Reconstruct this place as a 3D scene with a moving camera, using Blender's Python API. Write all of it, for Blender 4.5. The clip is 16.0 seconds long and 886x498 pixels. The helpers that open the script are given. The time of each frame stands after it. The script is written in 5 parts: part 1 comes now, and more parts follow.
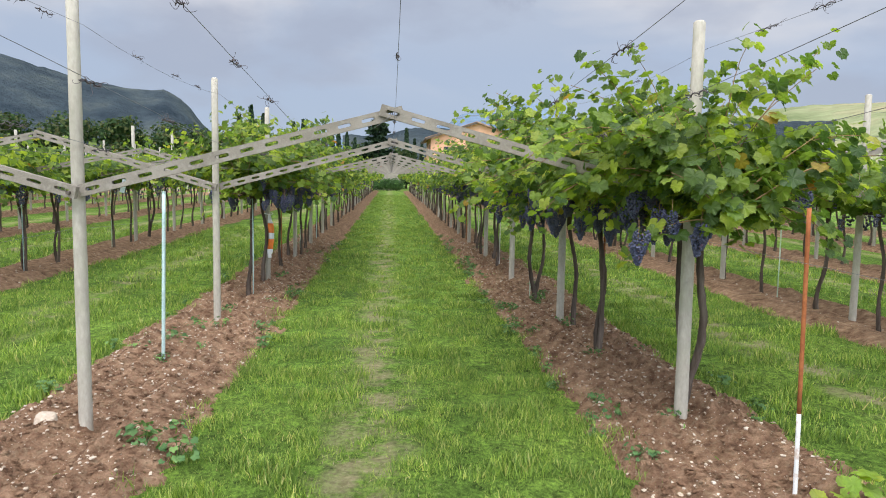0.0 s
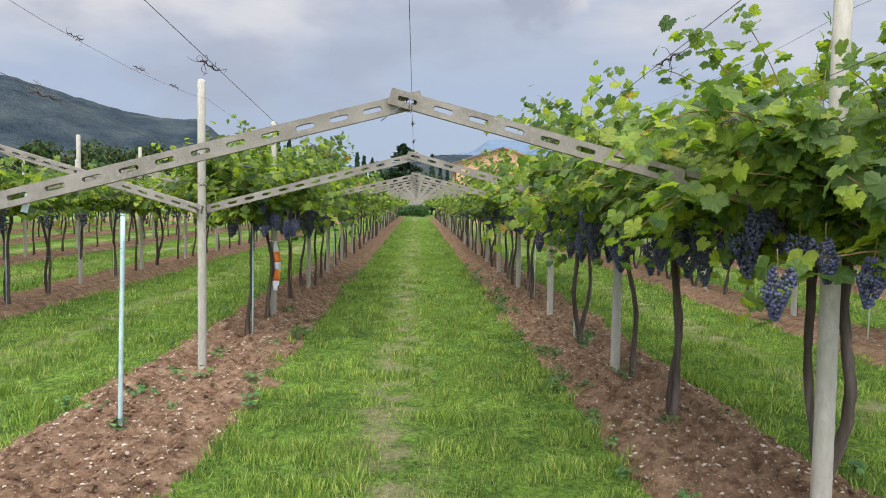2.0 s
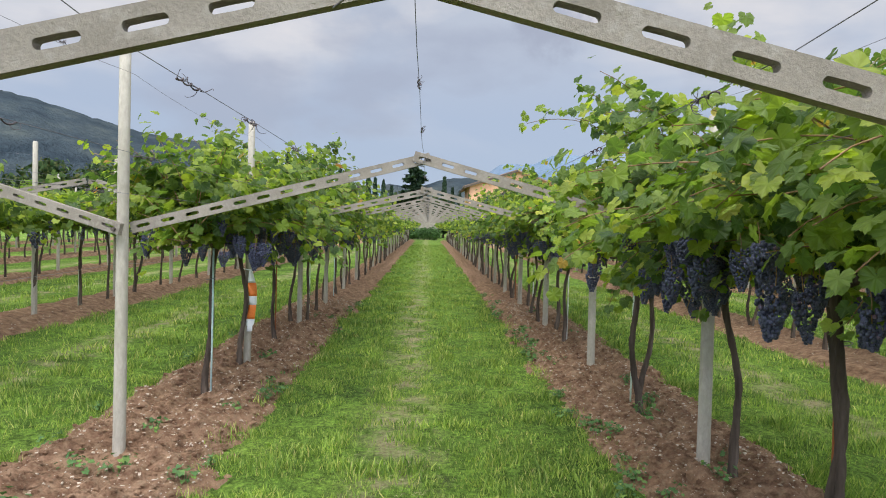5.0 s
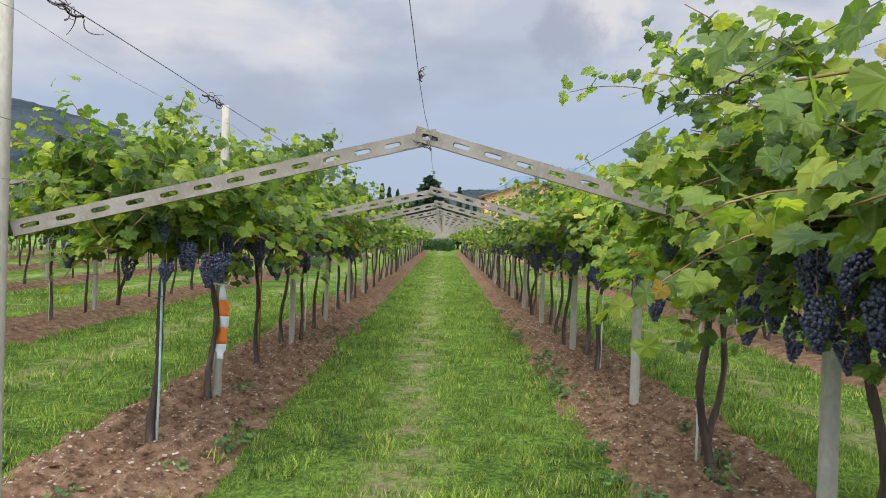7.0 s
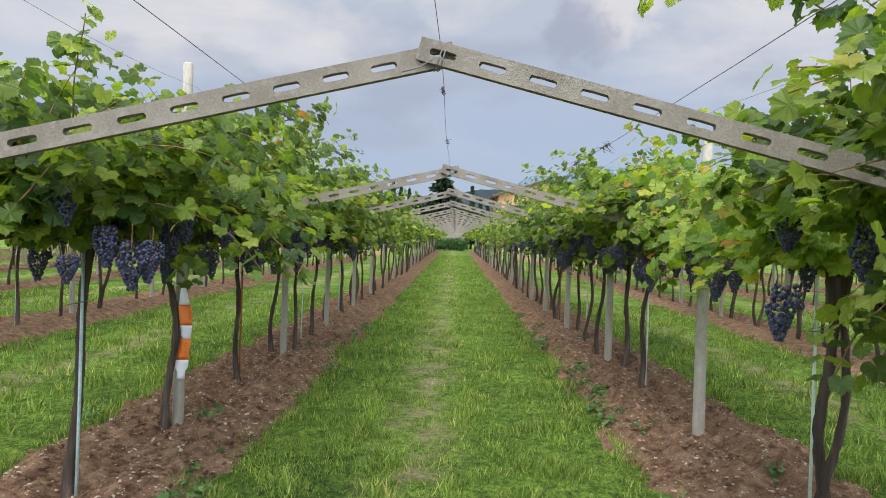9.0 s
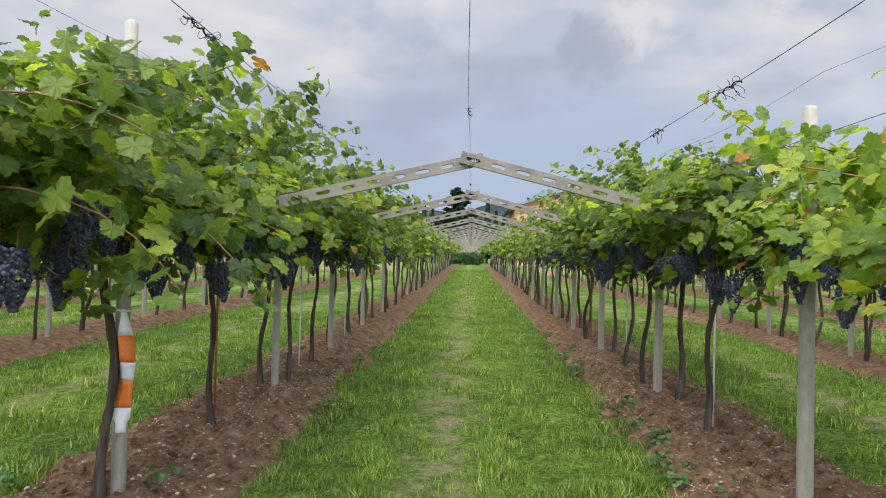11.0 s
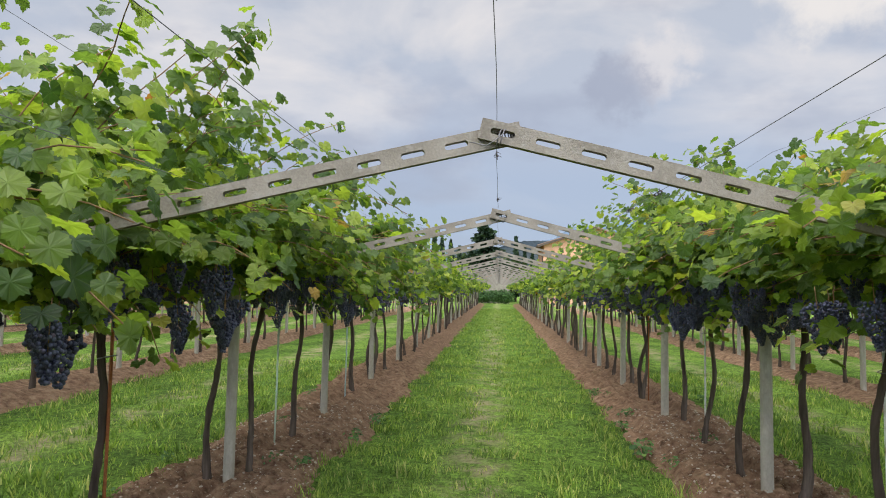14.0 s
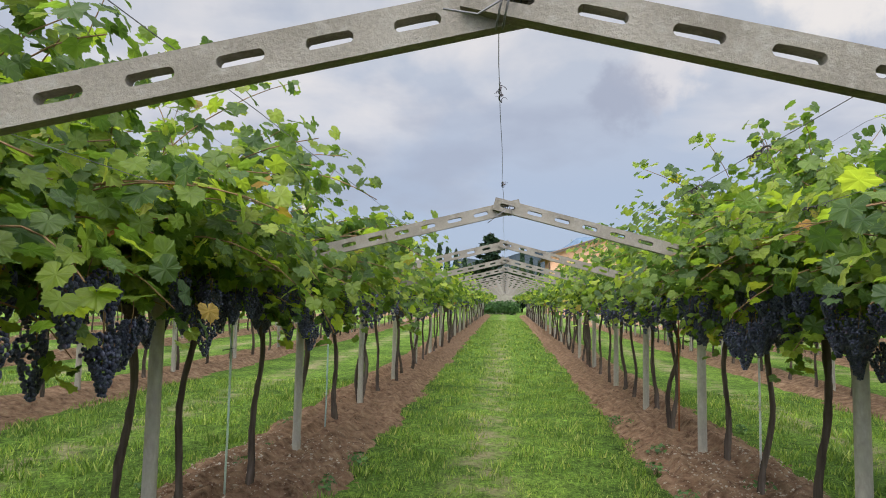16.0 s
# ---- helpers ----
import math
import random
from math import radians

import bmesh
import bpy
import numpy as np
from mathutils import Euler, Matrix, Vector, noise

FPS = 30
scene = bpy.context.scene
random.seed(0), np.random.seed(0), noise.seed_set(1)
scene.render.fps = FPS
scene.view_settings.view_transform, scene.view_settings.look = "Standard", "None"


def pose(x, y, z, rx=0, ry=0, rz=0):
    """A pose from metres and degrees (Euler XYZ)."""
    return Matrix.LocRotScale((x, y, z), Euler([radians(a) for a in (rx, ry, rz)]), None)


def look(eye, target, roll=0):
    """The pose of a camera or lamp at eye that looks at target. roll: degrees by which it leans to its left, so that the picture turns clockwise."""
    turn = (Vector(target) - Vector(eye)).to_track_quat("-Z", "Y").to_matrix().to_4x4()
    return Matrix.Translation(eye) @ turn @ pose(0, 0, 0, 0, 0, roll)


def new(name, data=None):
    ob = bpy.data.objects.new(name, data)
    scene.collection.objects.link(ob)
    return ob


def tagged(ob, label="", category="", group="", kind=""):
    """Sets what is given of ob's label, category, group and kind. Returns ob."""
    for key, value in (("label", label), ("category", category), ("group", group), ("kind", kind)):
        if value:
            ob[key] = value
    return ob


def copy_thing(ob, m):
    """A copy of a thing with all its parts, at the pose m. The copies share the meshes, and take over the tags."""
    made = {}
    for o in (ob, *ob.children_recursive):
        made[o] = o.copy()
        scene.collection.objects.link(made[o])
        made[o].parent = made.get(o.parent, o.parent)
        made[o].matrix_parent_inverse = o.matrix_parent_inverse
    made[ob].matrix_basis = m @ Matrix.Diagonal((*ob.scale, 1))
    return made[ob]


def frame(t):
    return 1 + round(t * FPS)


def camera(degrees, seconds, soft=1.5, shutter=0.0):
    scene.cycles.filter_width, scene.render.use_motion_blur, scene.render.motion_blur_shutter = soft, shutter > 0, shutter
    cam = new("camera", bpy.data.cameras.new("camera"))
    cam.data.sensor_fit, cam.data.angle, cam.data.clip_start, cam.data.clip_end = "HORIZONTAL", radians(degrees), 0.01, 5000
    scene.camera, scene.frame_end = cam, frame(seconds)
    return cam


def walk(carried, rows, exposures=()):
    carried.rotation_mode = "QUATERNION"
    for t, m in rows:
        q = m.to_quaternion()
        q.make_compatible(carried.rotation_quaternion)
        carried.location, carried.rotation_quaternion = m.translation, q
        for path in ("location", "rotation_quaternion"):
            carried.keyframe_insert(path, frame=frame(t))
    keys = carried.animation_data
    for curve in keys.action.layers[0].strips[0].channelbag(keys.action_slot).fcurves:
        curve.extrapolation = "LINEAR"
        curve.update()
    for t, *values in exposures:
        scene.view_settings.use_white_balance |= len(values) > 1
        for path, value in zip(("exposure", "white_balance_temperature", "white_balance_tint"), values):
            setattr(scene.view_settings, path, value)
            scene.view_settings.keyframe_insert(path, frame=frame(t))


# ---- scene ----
cam = camera(65.5, 16.0, soft=1.0)
PATH = [
    (0, (0.439, -0.725, 1.678), (0.592, 1.259, 1.485), 1.0),
    (0.5, (0.479, -0.419, 1.662), (0.611, 1.569, 1.49), 0.9),
    (1, (0.489, -0.059, 1.643), (0.601, 1.932, 1.49), 0.9),
    (1.5, (0.537, 0.283, 1.624), (0.631, 2.276, 1.488), 0.9),
    (2, (0.498, 0.636, 1.625), (0.576, 2.631, 1.507), 0.9),
    (2.5, (0.508, 0.948, 1.626), (0.571, 2.945, 1.526), 1.1),
    (3, (0.575, 1.268, 1.62), (0.618, 3.266, 1.539), 1.3),
    (3.5, (0.496, 1.559, 1.615), (0.535, 3.558, 1.546), 1.3),
    (3.7, (0.485, 1.677, 1.603), (0.52, 3.676, 1.541), 1.2),
    (5.8, (0.572, 3.13, 1.626), (0.618, 5.129, 1.583), 1.8),
    (6, (0.586, 3.264, 1.623), (0.626, 5.263, 1.585), 1.8),
    (6.5, (0.569, 3.6, 1.599), (0.587, 5.6, 1.572), 1.9),
    (7, (0.563, 3.963, 1.592), (0.564, 5.963, 1.572), 2.0),
    (7.5, (0.559, 4.332, 1.605), (0.543, 6.331, 1.585), 1.9),
    (8, (0.514, 4.654, 1.605), (0.487, 6.654, 1.582), 1.7),
    (8.2, (0.517, 4.782, 1.589), (0.488, 6.782, 1.565), 1.8),
    (10.3, (0.563, 6.03, 1.472), (0.501, 8.03, 1.47), 1.5),
    (10.5, (0.553, 6.15, 1.474), (0.479, 8.15, 1.476), 1.5),
    (11, (0.487, 6.524, 1.477), (0.406, 8.522, 1.498), 1.4),
    (11.5, (0.513, 6.846, 1.482), (0.413, 8.843, 1.526), 1.3),
    (12, (0.469, 7.147, 1.48), (0.351, 9.143, 1.547), 1.2),
    (12.5, (0.483, 7.472, 1.465), (0.351, 9.466, 1.553), 1.2),
    (13, (0.486, 7.87, 1.51), (0.336, 9.862, 1.603), 1.3),
    (13.5, (0.449, 8.187, 1.522), (0.289, 10.177, 1.634), 1.3),
    (14, (0.484, 8.505, 1.52), (0.32, 10.494, 1.649), 1.2),
    (14.5, (0.479, 8.826, 1.532), (0.314, 10.814, 1.673), 1.0),
    (15, (0.459, 9.151, 1.543), (0.287, 11.138, 1.699), 1.0),
    (15.5, (0.503, 9.464, 1.546), (0.326, 11.449, 1.706), 0.9),
    (16, (0.487, 9.774, 1.55), (0.305, 11.759, 1.709), 1.2),
]
walk(cam, [(t, look(eye, target, roll)) for t, eye, target, roll in PATH])

# ---- light ----
SUN_EL, SUN_AZ = radians(58), radians(205)
world = bpy.data.worlds.new("sky")
scene.world = world
world.use_nodes = True
wn, wl = world.node_tree.nodes, world.node_tree.links
wn.clear()


def wnode(kind, **kw):
    n = wn.new(kind)
    for k, v in kw.items():
        n.inputs[k].default_value = v
    return n


wout = wn.new("ShaderNodeOutputWorld")
wback = wnode("ShaderNodeBackground", Strength=1.0)
wsky = wn.new("ShaderNodeTexSky")
wsky.sky_type = "NISHITA"
wsky.sun_disc = False
wsky.sun_elevation, wsky.sun_rotation = SUN_EL, SUN_AZ
wdim = wn.new("ShaderNodeMix")
wdim.data_type, wdim.blend_type = "RGBA", "MULTIPLY"
wdim.inputs[0].default_value = 1.0
wdim.inputs[7].default_value = (0.1, 0.1, 0.1, 1)
wl.new(wsky.outputs[0], wdim.inputs[6])
wtex = wn.new("ShaderNodeTexCoord")
wsep = wn.new("ShaderNodeSeparateXYZ")
wl.new(wtex.outputs["Generated"], wsep.inputs[0])
# overcast veil: bluish low down, whiter above
wramp = wn.new("ShaderNodeValToRGB")
wl.new(wsep.outputs[2], wramp.inputs[0])
cr = wramp.color_ramp
cr.elements[0].position, cr.elements[0].color = 0.04, (0.44, 0.535, 0.71, 1)
cr.elements[1].position, cr.elements[1].color = 0.42, (0.575, 0.615, 0.70, 1)
e = cr.elements.new(0.16)
e.color = (0.46, 0.545, 0.71, 1)
e = cr.elements.new(0.28)
e.color = (0.55, 0.60, 0.71, 1)
# clouds: two scales of noise, flattened towards the horizon
wmap = wn.new("ShaderNodeMapping")
wmap.inputs["Scale"].default_value = (1.0, 1.0, 2.2)
wmap.inputs["Location"].default_value = (0.35, 0.0, 0.1)
wl.new(wtex.outputs["Generated"], wmap.inputs[0])
wn1 = wnode("ShaderNodeTexNoise", Scale=2.6, Detail=7.0, Roughness=0.52, Distortion=0.3)
wl.new(wmap.outputs[0], wn1.inputs["Vector"])
wc1 = wn.new("ShaderNodeValToRGB")
wc1.color_ramp.elements[0].position, wc1.color_ramp.elements[1].position = 0.47, 0.66
wl.new(wn1.outputs[0], wc1.inputs[0])
whi = wn.new("ShaderNodeMapRange")
whi.inputs[1].default_value, whi.inputs[2].default_value = 0.10, 0.32
wl.new(wsep.outputs[2], whi.inputs[0])
wmul = wn.new("ShaderNodeMath")
wmul.operation = "MULTIPLY"
wl.new(wc1.outputs[0], wmul.inputs[0])
wl.new(whi.outputs[0], wmul.inputs[1])
wcl = wn.new("ShaderNodeMix")
wcl.data_type = "RGBA"
wl.new(wmul.outputs[0], wcl.inputs[0])
wl.new(wramp.outputs[0], wcl.inputs[6])
wcl.inputs[7].default_value = (0.93, 0.88, 0.86, 1)
def cloud(src, az, el, inner, outer, colour, strength):
    """A ragged cloud round one direction of the sky."""
    a_, e_ = radians(az), radians(el)
    far = wn.new("ShaderNodeVectorMath")
    far.operation = "DISTANCE"
    far.inputs[1].default_value = (math.sin(a_) * math.cos(e_), math.cos(a_) * math.cos(e_), math.sin(e_))
    wl.new(wtex.outputs["Generated"], far.inputs[0])
    rag = wnode("ShaderNodeTexNoise", Scale=1.6 / outer, Detail=6.0, Roughness=0.6)
    wl.new(wtex.outputs["Generated"], rag.inputs["Vector"])
    bend = wn.new("ShaderNodeMath")
    bend.operation = "MULTIPLY_ADD"
    bend.inputs[1].default_value, bend.inputs[2].default_value = outer * 1.6, -outer * 0.8
    wl.new(rag.outputs[0], bend.inputs[0])
    total = wn.new("ShaderNodeMath")
    wl.new(far.outputs["Value"], total.inputs[0])
    wl.new(bend.outputs[0], total.inputs[1])
    fade = wn.new("ShaderNodeMapRange")
    fade.interpolation_type = "SMOOTHSTEP"
    fade.inputs[1].default_value, fade.inputs[2].default_value = inner, outer
    fade.inputs[3].default_value, fade.inputs[4].default_value = strength, 0.0
    wl.new(total.outputs[0], fade.inputs[0])
    mix = wn.new("ShaderNodeMix")
    mix.data_type = "RGBA"
    wl.new(fade.outputs[0], mix.inputs[0])
    wl.new(src, mix.inputs[6])
    mix.inputs[7].default_value = (*colour, 1)
    return mix.outputs[2]


wn2 = wnode("ShaderNodeTexNoise", Scale=4.6, Detail=5.0, Roughness=0.5)
wl.new(wmap.outputs[0], wn2.inputs["Vector"])
wc2 = wn.new("ShaderNodeValToRGB")
wc2.color_ramp.elements[0].position, wc2.color_ramp.elements[1].position = 0.52, 0.68
wc2.color_ramp.elements[1].color = (0.7, 0.7, 0.7, 1)
wl.new(wn2.outputs[0], wc2.inputs[0])
wgr = wn.new("ShaderNodeMix")
wgr.data_type = "RGBA"
wl.new(wc2.outputs[0], wgr.inputs[0])
wl.new(wcl.outputs[2], wgr.inputs[6])
wgr.inputs[7].default_value = (0.42, 0.46, 0.58, 1)
wsum = wn.new("ShaderNodeMix")
wsum.data_type = "RGBA"
wsum.inputs[0].default_value = 0.88
wl.new(wdim.outputs[2], wsum.inputs[6])
lit = cloud(wgr.outputs[2], 26, 24.5, 0.05, 0.12, (0.98, 0.92, 0.87), 0.85)
lit = cloud(lit, 12.5, 18.5, 0.02, 0.06, (0.92, 0.86, 0.84), 0.6)
lit = cloud(lit, 9.5, 16.8, 0.02, 0.06, (0.40, 0.43, 0.54), 0.75)
wl.new(lit, wsum.inputs[7])
# an overcast sky is about three times as bright overhead as low down
wzen = wn.new("ShaderNodeMapRange")
wzen.inputs[1].default_value, wzen.inputs[2].default_value = 0.45, 1.0
wzen.inputs[3].default_value, wzen.inputs[4].default_value = 1.0, 2.3
wl.new(wsep.outputs[2], wzen.inputs[0])
# and brighter on the sun's side, behind the walker
wsun = wn.new("ShaderNodeMapRange")
wsun.interpolation_type = "SMOOTHSTEP"
wsun.inputs[1].default_value, wsun.inputs[2].default_value = 0.55, -0.9
wsun.inputs[3].default_value, wsun.inputs[4].default_value = 1.0, 3.6
wl.new(wsep.outputs[1], wsun.inputs[0])
wstr = wn.new("ShaderNodeMath")
wstr.operation = "MULTIPLY"
wl.new(wzen.outputs[0], wstr.inputs[0])
wl.new(wsun.outputs[0], wstr.inputs[1])
wl.new(wstr.outputs[0], wback.inputs["Strength"])
wl.new(wsum.outputs[2], wback.inputs["Color"])
wl.new(wback.outputs[0], wout.inputs[0])

sun = new("sun", bpy.data.lights.new("sun", "SUN"))
sun.data.energy, sun.data.angle, sun.data.color = 1.9, radians(35), (1.0, 0.95, 0.87)
sd = Vector((math.sin(SUN_AZ) * math.cos(SUN_EL), math.cos(SUN_AZ) * math.cos(SUN_EL), math.sin(SUN_EL)))
sun.matrix_world = look(sd * 50, (0, 0, 0))


# ---- materials ----
def material(name, rough=0.8, spec=0.3, metal=0.0):
    m = bpy.data.materials.new(name)
    m.use_nodes = True
    nt = m.node_tree
    b = nt.nodes["Principled BSDF"]
    b.inputs["Roughness"].default_value = rough
    b.inputs["Specular IOR Level"].default_value = spec
    b.inputs["Metallic"].default_value = metal
    return m, nt, b


def add(nt, kind, **kw):
    n = nt.nodes.new(kind)
    for k, v in kw.items():
        n.inputs[k.replace("_", " ")].default_value = v
    return n


def ramp(nt, src, stops):
    r = nt.nodes.new("ShaderNodeValToRGB")
    el = r.color_ramp.elements
    el[0].position, el[0].color = stops[0][0], (*stops[0][1], 1)
    el[1].position, el[1].color = stops[-1][0], (*stops[-1][1], 1)
    for p, c in stops[1:-1]:
        el.new(p).color = (*c, 1)
    nt.links.new(src, r.inputs[0])
    return r.outputs[0]


def noise_tex(nt, scale, detail=5.0, rough=0.55, coords="Object", stretch=None):
    tc = nt.nodes.new("ShaderNodeTexCoord")
    n = add(nt, "ShaderNodeTexNoise", Scale=scale, Detail=detail, Roughness=rough)
    src = tc.outputs[coords]
    if stretch:
        mp = nt.nodes.new("ShaderNodeMapping")
        mp.inputs["Scale"].default_value = stretch
        nt.links.new(src, mp.inputs[0])
        src = mp.outputs[0]
    nt.links.new(src, n.inputs["Vector"])
    return n.outputs[0]


def mixc(nt, fac, a, b, blend="MIX"):
    m = nt.nodes.new("ShaderNodeMix")
    m.data_type, m.blend_type = "RGBA", blend
    for val, sock in ((fac, 0), (a, 6), (b, 7)):
        if isinstance(val, (int, float)):
            m.inputs[sock].default_value = val
        elif isinstance(val, tuple):
            m.inputs[sock].default_value = (*val, 1)
        else:
            nt.links.new(val, m.inputs[sock])
    return m.outputs[2]


def bump(nt, b, src, strength, dist=0.01):
    n = add(nt, "ShaderNodeBump", Strength=strength, Distance=dist)
    nt.links.new(src, n.inputs["Height"])
    nt.links.new(n.outputs[0], b.inputs["Normal"])


def speckled(name, stops, scale, fine, rough=0.85, spec=0.2, bumps=0.4, dist=0.01, stretch=None, metal=0.0, stains=None):
    """A surface with a coarse colour variation, fine grain and relief."""
    m, nt, b = material(name, rough, spec, metal)
    col = ramp(nt, noise_tex(nt, scale, 4.0, 0.6, stretch=stretch), stops)
    grain = noise_tex(nt, fine, 6.0, 0.65, stretch=stretch)
    col = mixc(nt, 0.45, col, ramp(nt, grain, [(0.3, (0.35, 0.35, 0.35)), (0.7, (0.75, 0.75, 0.75))]), "OVERLAY")
    if stains:
        col = mixc(nt, ramp(nt, noise_tex(nt, stains[0], 5.0), [(0.52, (0, 0, 0)), (0.68, (1, 1, 1))]), col, stains[1])
    nt.links.new(col, b.inputs["Base Color"])
    bump(nt, b, grain, bumps, dist)
    return m


CONCRETE = speckled("weathered_concrete", [(0.3, (0.17, 0.15, 0.12)), (0.55, (0.245, 0.218, 0.18)), (0.8, (0.33, 0.30, 0.255))], 3.0, 110, 0.9, 0.2, 0.8, 0.004, stains=(34.0, (0.285, 0.262, 0.222)))
POST = speckled("pale_concrete_post", [(0.3, (0.29, 0.265, 0.215)), (0.55, (0.39, 0.36, 0.30)), (0.8, (0.48, 0.45, 0.385))], 2.2, 40, 0.9, 0.2, 0.5, 0.005, stretch=(1, 1, 0.35), stains=(4.0, (0.36, 0.35, 0.27)))
SOIL = speckled("tilled_red_brown_soil", [(0.3, (0.115, 0.064, 0.039)), (0.5, (0.265, 0.158, 0.098)), (0.75, (0.46, 0.31, 0.20))], 9.0, 85, 0.95, 0.1, 1.0, 0.035, stains=(26.0, (0.31, 0.215, 0.138)))
BARK = speckled("grapevine_bark", [(0.3, (0.040, 0.030, 0.024)), (0.55, (0.098, 0.075, 0.060)), (0.8, (0.21, 0.17, 0.14))], 9.0, 34, 0.95, 0.15, 1.0, 0.02, stretch=(1, 1, 0.12))
CANE = speckled("brown_vine_cane", [(0.3, (0.17, 0.09, 0.045)), (0.7, (0.30, 0.19, 0.09))], 6.0, 40, 0.7, 0.3)
WIRE = speckled("galvanised_wire", [(0.3, (0.10, 0.10, 0.11)), (0.7, (0.22, 0.21, 0.21))], 4.0, 60, 0.6, 0.4, metal=0.5)
TENDRIL = speckled("dry_tendril", [(0.3, (0.05, 0.042, 0.05)), (0.7, (0.12, 0.10, 0.10))], 8.0, 60)
OLDSTEEL = speckled("dark_old_steel", [(0.3, (0.05, 0.042, 0.038)), (0.7, (0.12, 0.095, 0.08))], 7.0, 60, 0.7, 0.3)
PEBBLE = speckled("soil_stained_pebble", [(0.3, (0.34, 0.26, 0.19)), (0.55, (0.50, 0.42, 0.33)), (0.8, (0.66, 0.60, 0.52))], 9.0, 60, 0.95, 0.15, 0.7, 0.005)
STONE = speckled("pale_limestone", [(0.3, (0.34, 0.27, 0.20)), (0.55, (0.48, 0.41, 0.33)), (0.8, (0.62, 0.56, 0.48))], 4.0, 30, 0.9, 0.2, 0.7, 0.01)
PIPE = speckled("pale_turquoise_fibreglass", [(0.3, (0.33, 0.46, 0.45)), (0.7, (0.45, 0.57, 0.55))], 3.0, 60, 0.45, 0.4, stains=(5.0, (0.62, 0.70, 0.68)))
GREENSTAKE = speckled("pale_green_stake", [(0.3, (0.42, 0.55, 0.42)), (0.7, (0.58, 0.68, 0.55))], 5.0, 60, 0.5, 0.3)
RUST = speckled("rusty_steel", [(0.3, (0.20, 0.062, 0.022)), (0.7, (0.36, 0.13, 0.05))], 7.0, 60, 0.85, 0.2)
WHITEPAINT = speckled("chipped_white_paint", [(0.3, (0.62, 0.62, 0.60)), (0.7, (0.78, 0.78, 0.76))], 6.0, 50, 0.6, 0.3, stains=(12.0, (0.40, 0.22, 0.12)))
ORANGE = speckled("orange_barrier_tape", [(0.3, (0.80, 0.17, 0.025)), (0.7, (0.90, 0.24, 0.04))], 6.0, 50, 0.4, 0.4)
WHITETAPE = speckled("white_barrier_tape", [(0.3, (0.74, 0.74, 0.76)), (0.7, (0.84, 0.84, 0.85))], 6.0, 50, 0.4, 0.4)
TAG = speckled("pale_blue_paper_tag", [(0.3, (0.55, 0.70, 0.74)), (0.7, (0.72, 0.82, 0.84))], 8.0, 60, 0.6, 0.3)
STRAW = speckled("dry_straw", [(0.3, (0.26, 0.22, 0.12)), (0.7, (0.42, 0.37, 0.22))], 6.0, 50)
STUCCO = speckled("peach_stucco", [(0.3, (0.66, 0.34, 0.21)), (0.7, (0.76, 0.43, 0.28))], 0.7, 12, 0.9, 0.2)
TILE = speckled("terracotta_roof_tile", [(0.3, (0.22, 0.14, 0.10)), (0.7, (0.36, 0.24, 0.18))], 2.0, 14, 0.9, 0.2)
DARKWOOD = speckled("dark_stained_wood", [(0.3, (0.06, 0.045, 0.035)), (0.7, (0.12, 0.09, 0.07))], 3.0, 30, 0.7, 0.3)
RENDERWALL = speckled("grey_stone_wall", [(0.3, (0.17, 0.15, 0.12)), (0.7, (0.30, 0.27, 0.22))], 2.0, 10, 0.95, 0.2, 0.8, 0.03)
# aerial haze put into the colour: the distant woods turn blue-grey
FOREST = speckled("hazed_wooded_slope", [(0.32, (0.032, 0.046, 0.058)), (0.5, (0.056, 0.074, 0.086)), (0.68, (0.090, 0.108, 0.104))], 0.012, 0.11, 1.0, 0.0, 1.0, 12.0)
# the blue is haze of distance painted into the base colour
FARHILL = speckled("haze_tinted_hill", [(0.3, (0.10, 0.15, 0.21)), (0.7, (0.15, 0.20, 0.26))], 0.003, 0.05, 1.0, 0.0, 0.6, 6.0)
TERRACE = speckled("terraced_farmland", [(0.3, (0.12, 0.15, 0.07)), (0.5, (0.20, 0.22, 0.12)), (0.75, (0.30, 0.25, 0.16))], 0.012, 0.09, 1.0, 0.0, 0.8, 4.0, stretch=(0.3, 1, 1))
m, nt, b = material("window_glass", 0.08, 0.5)
b.inputs["Base Color"].default_value = (0.02, 0.024, 0.03, 1)
GLASS = m


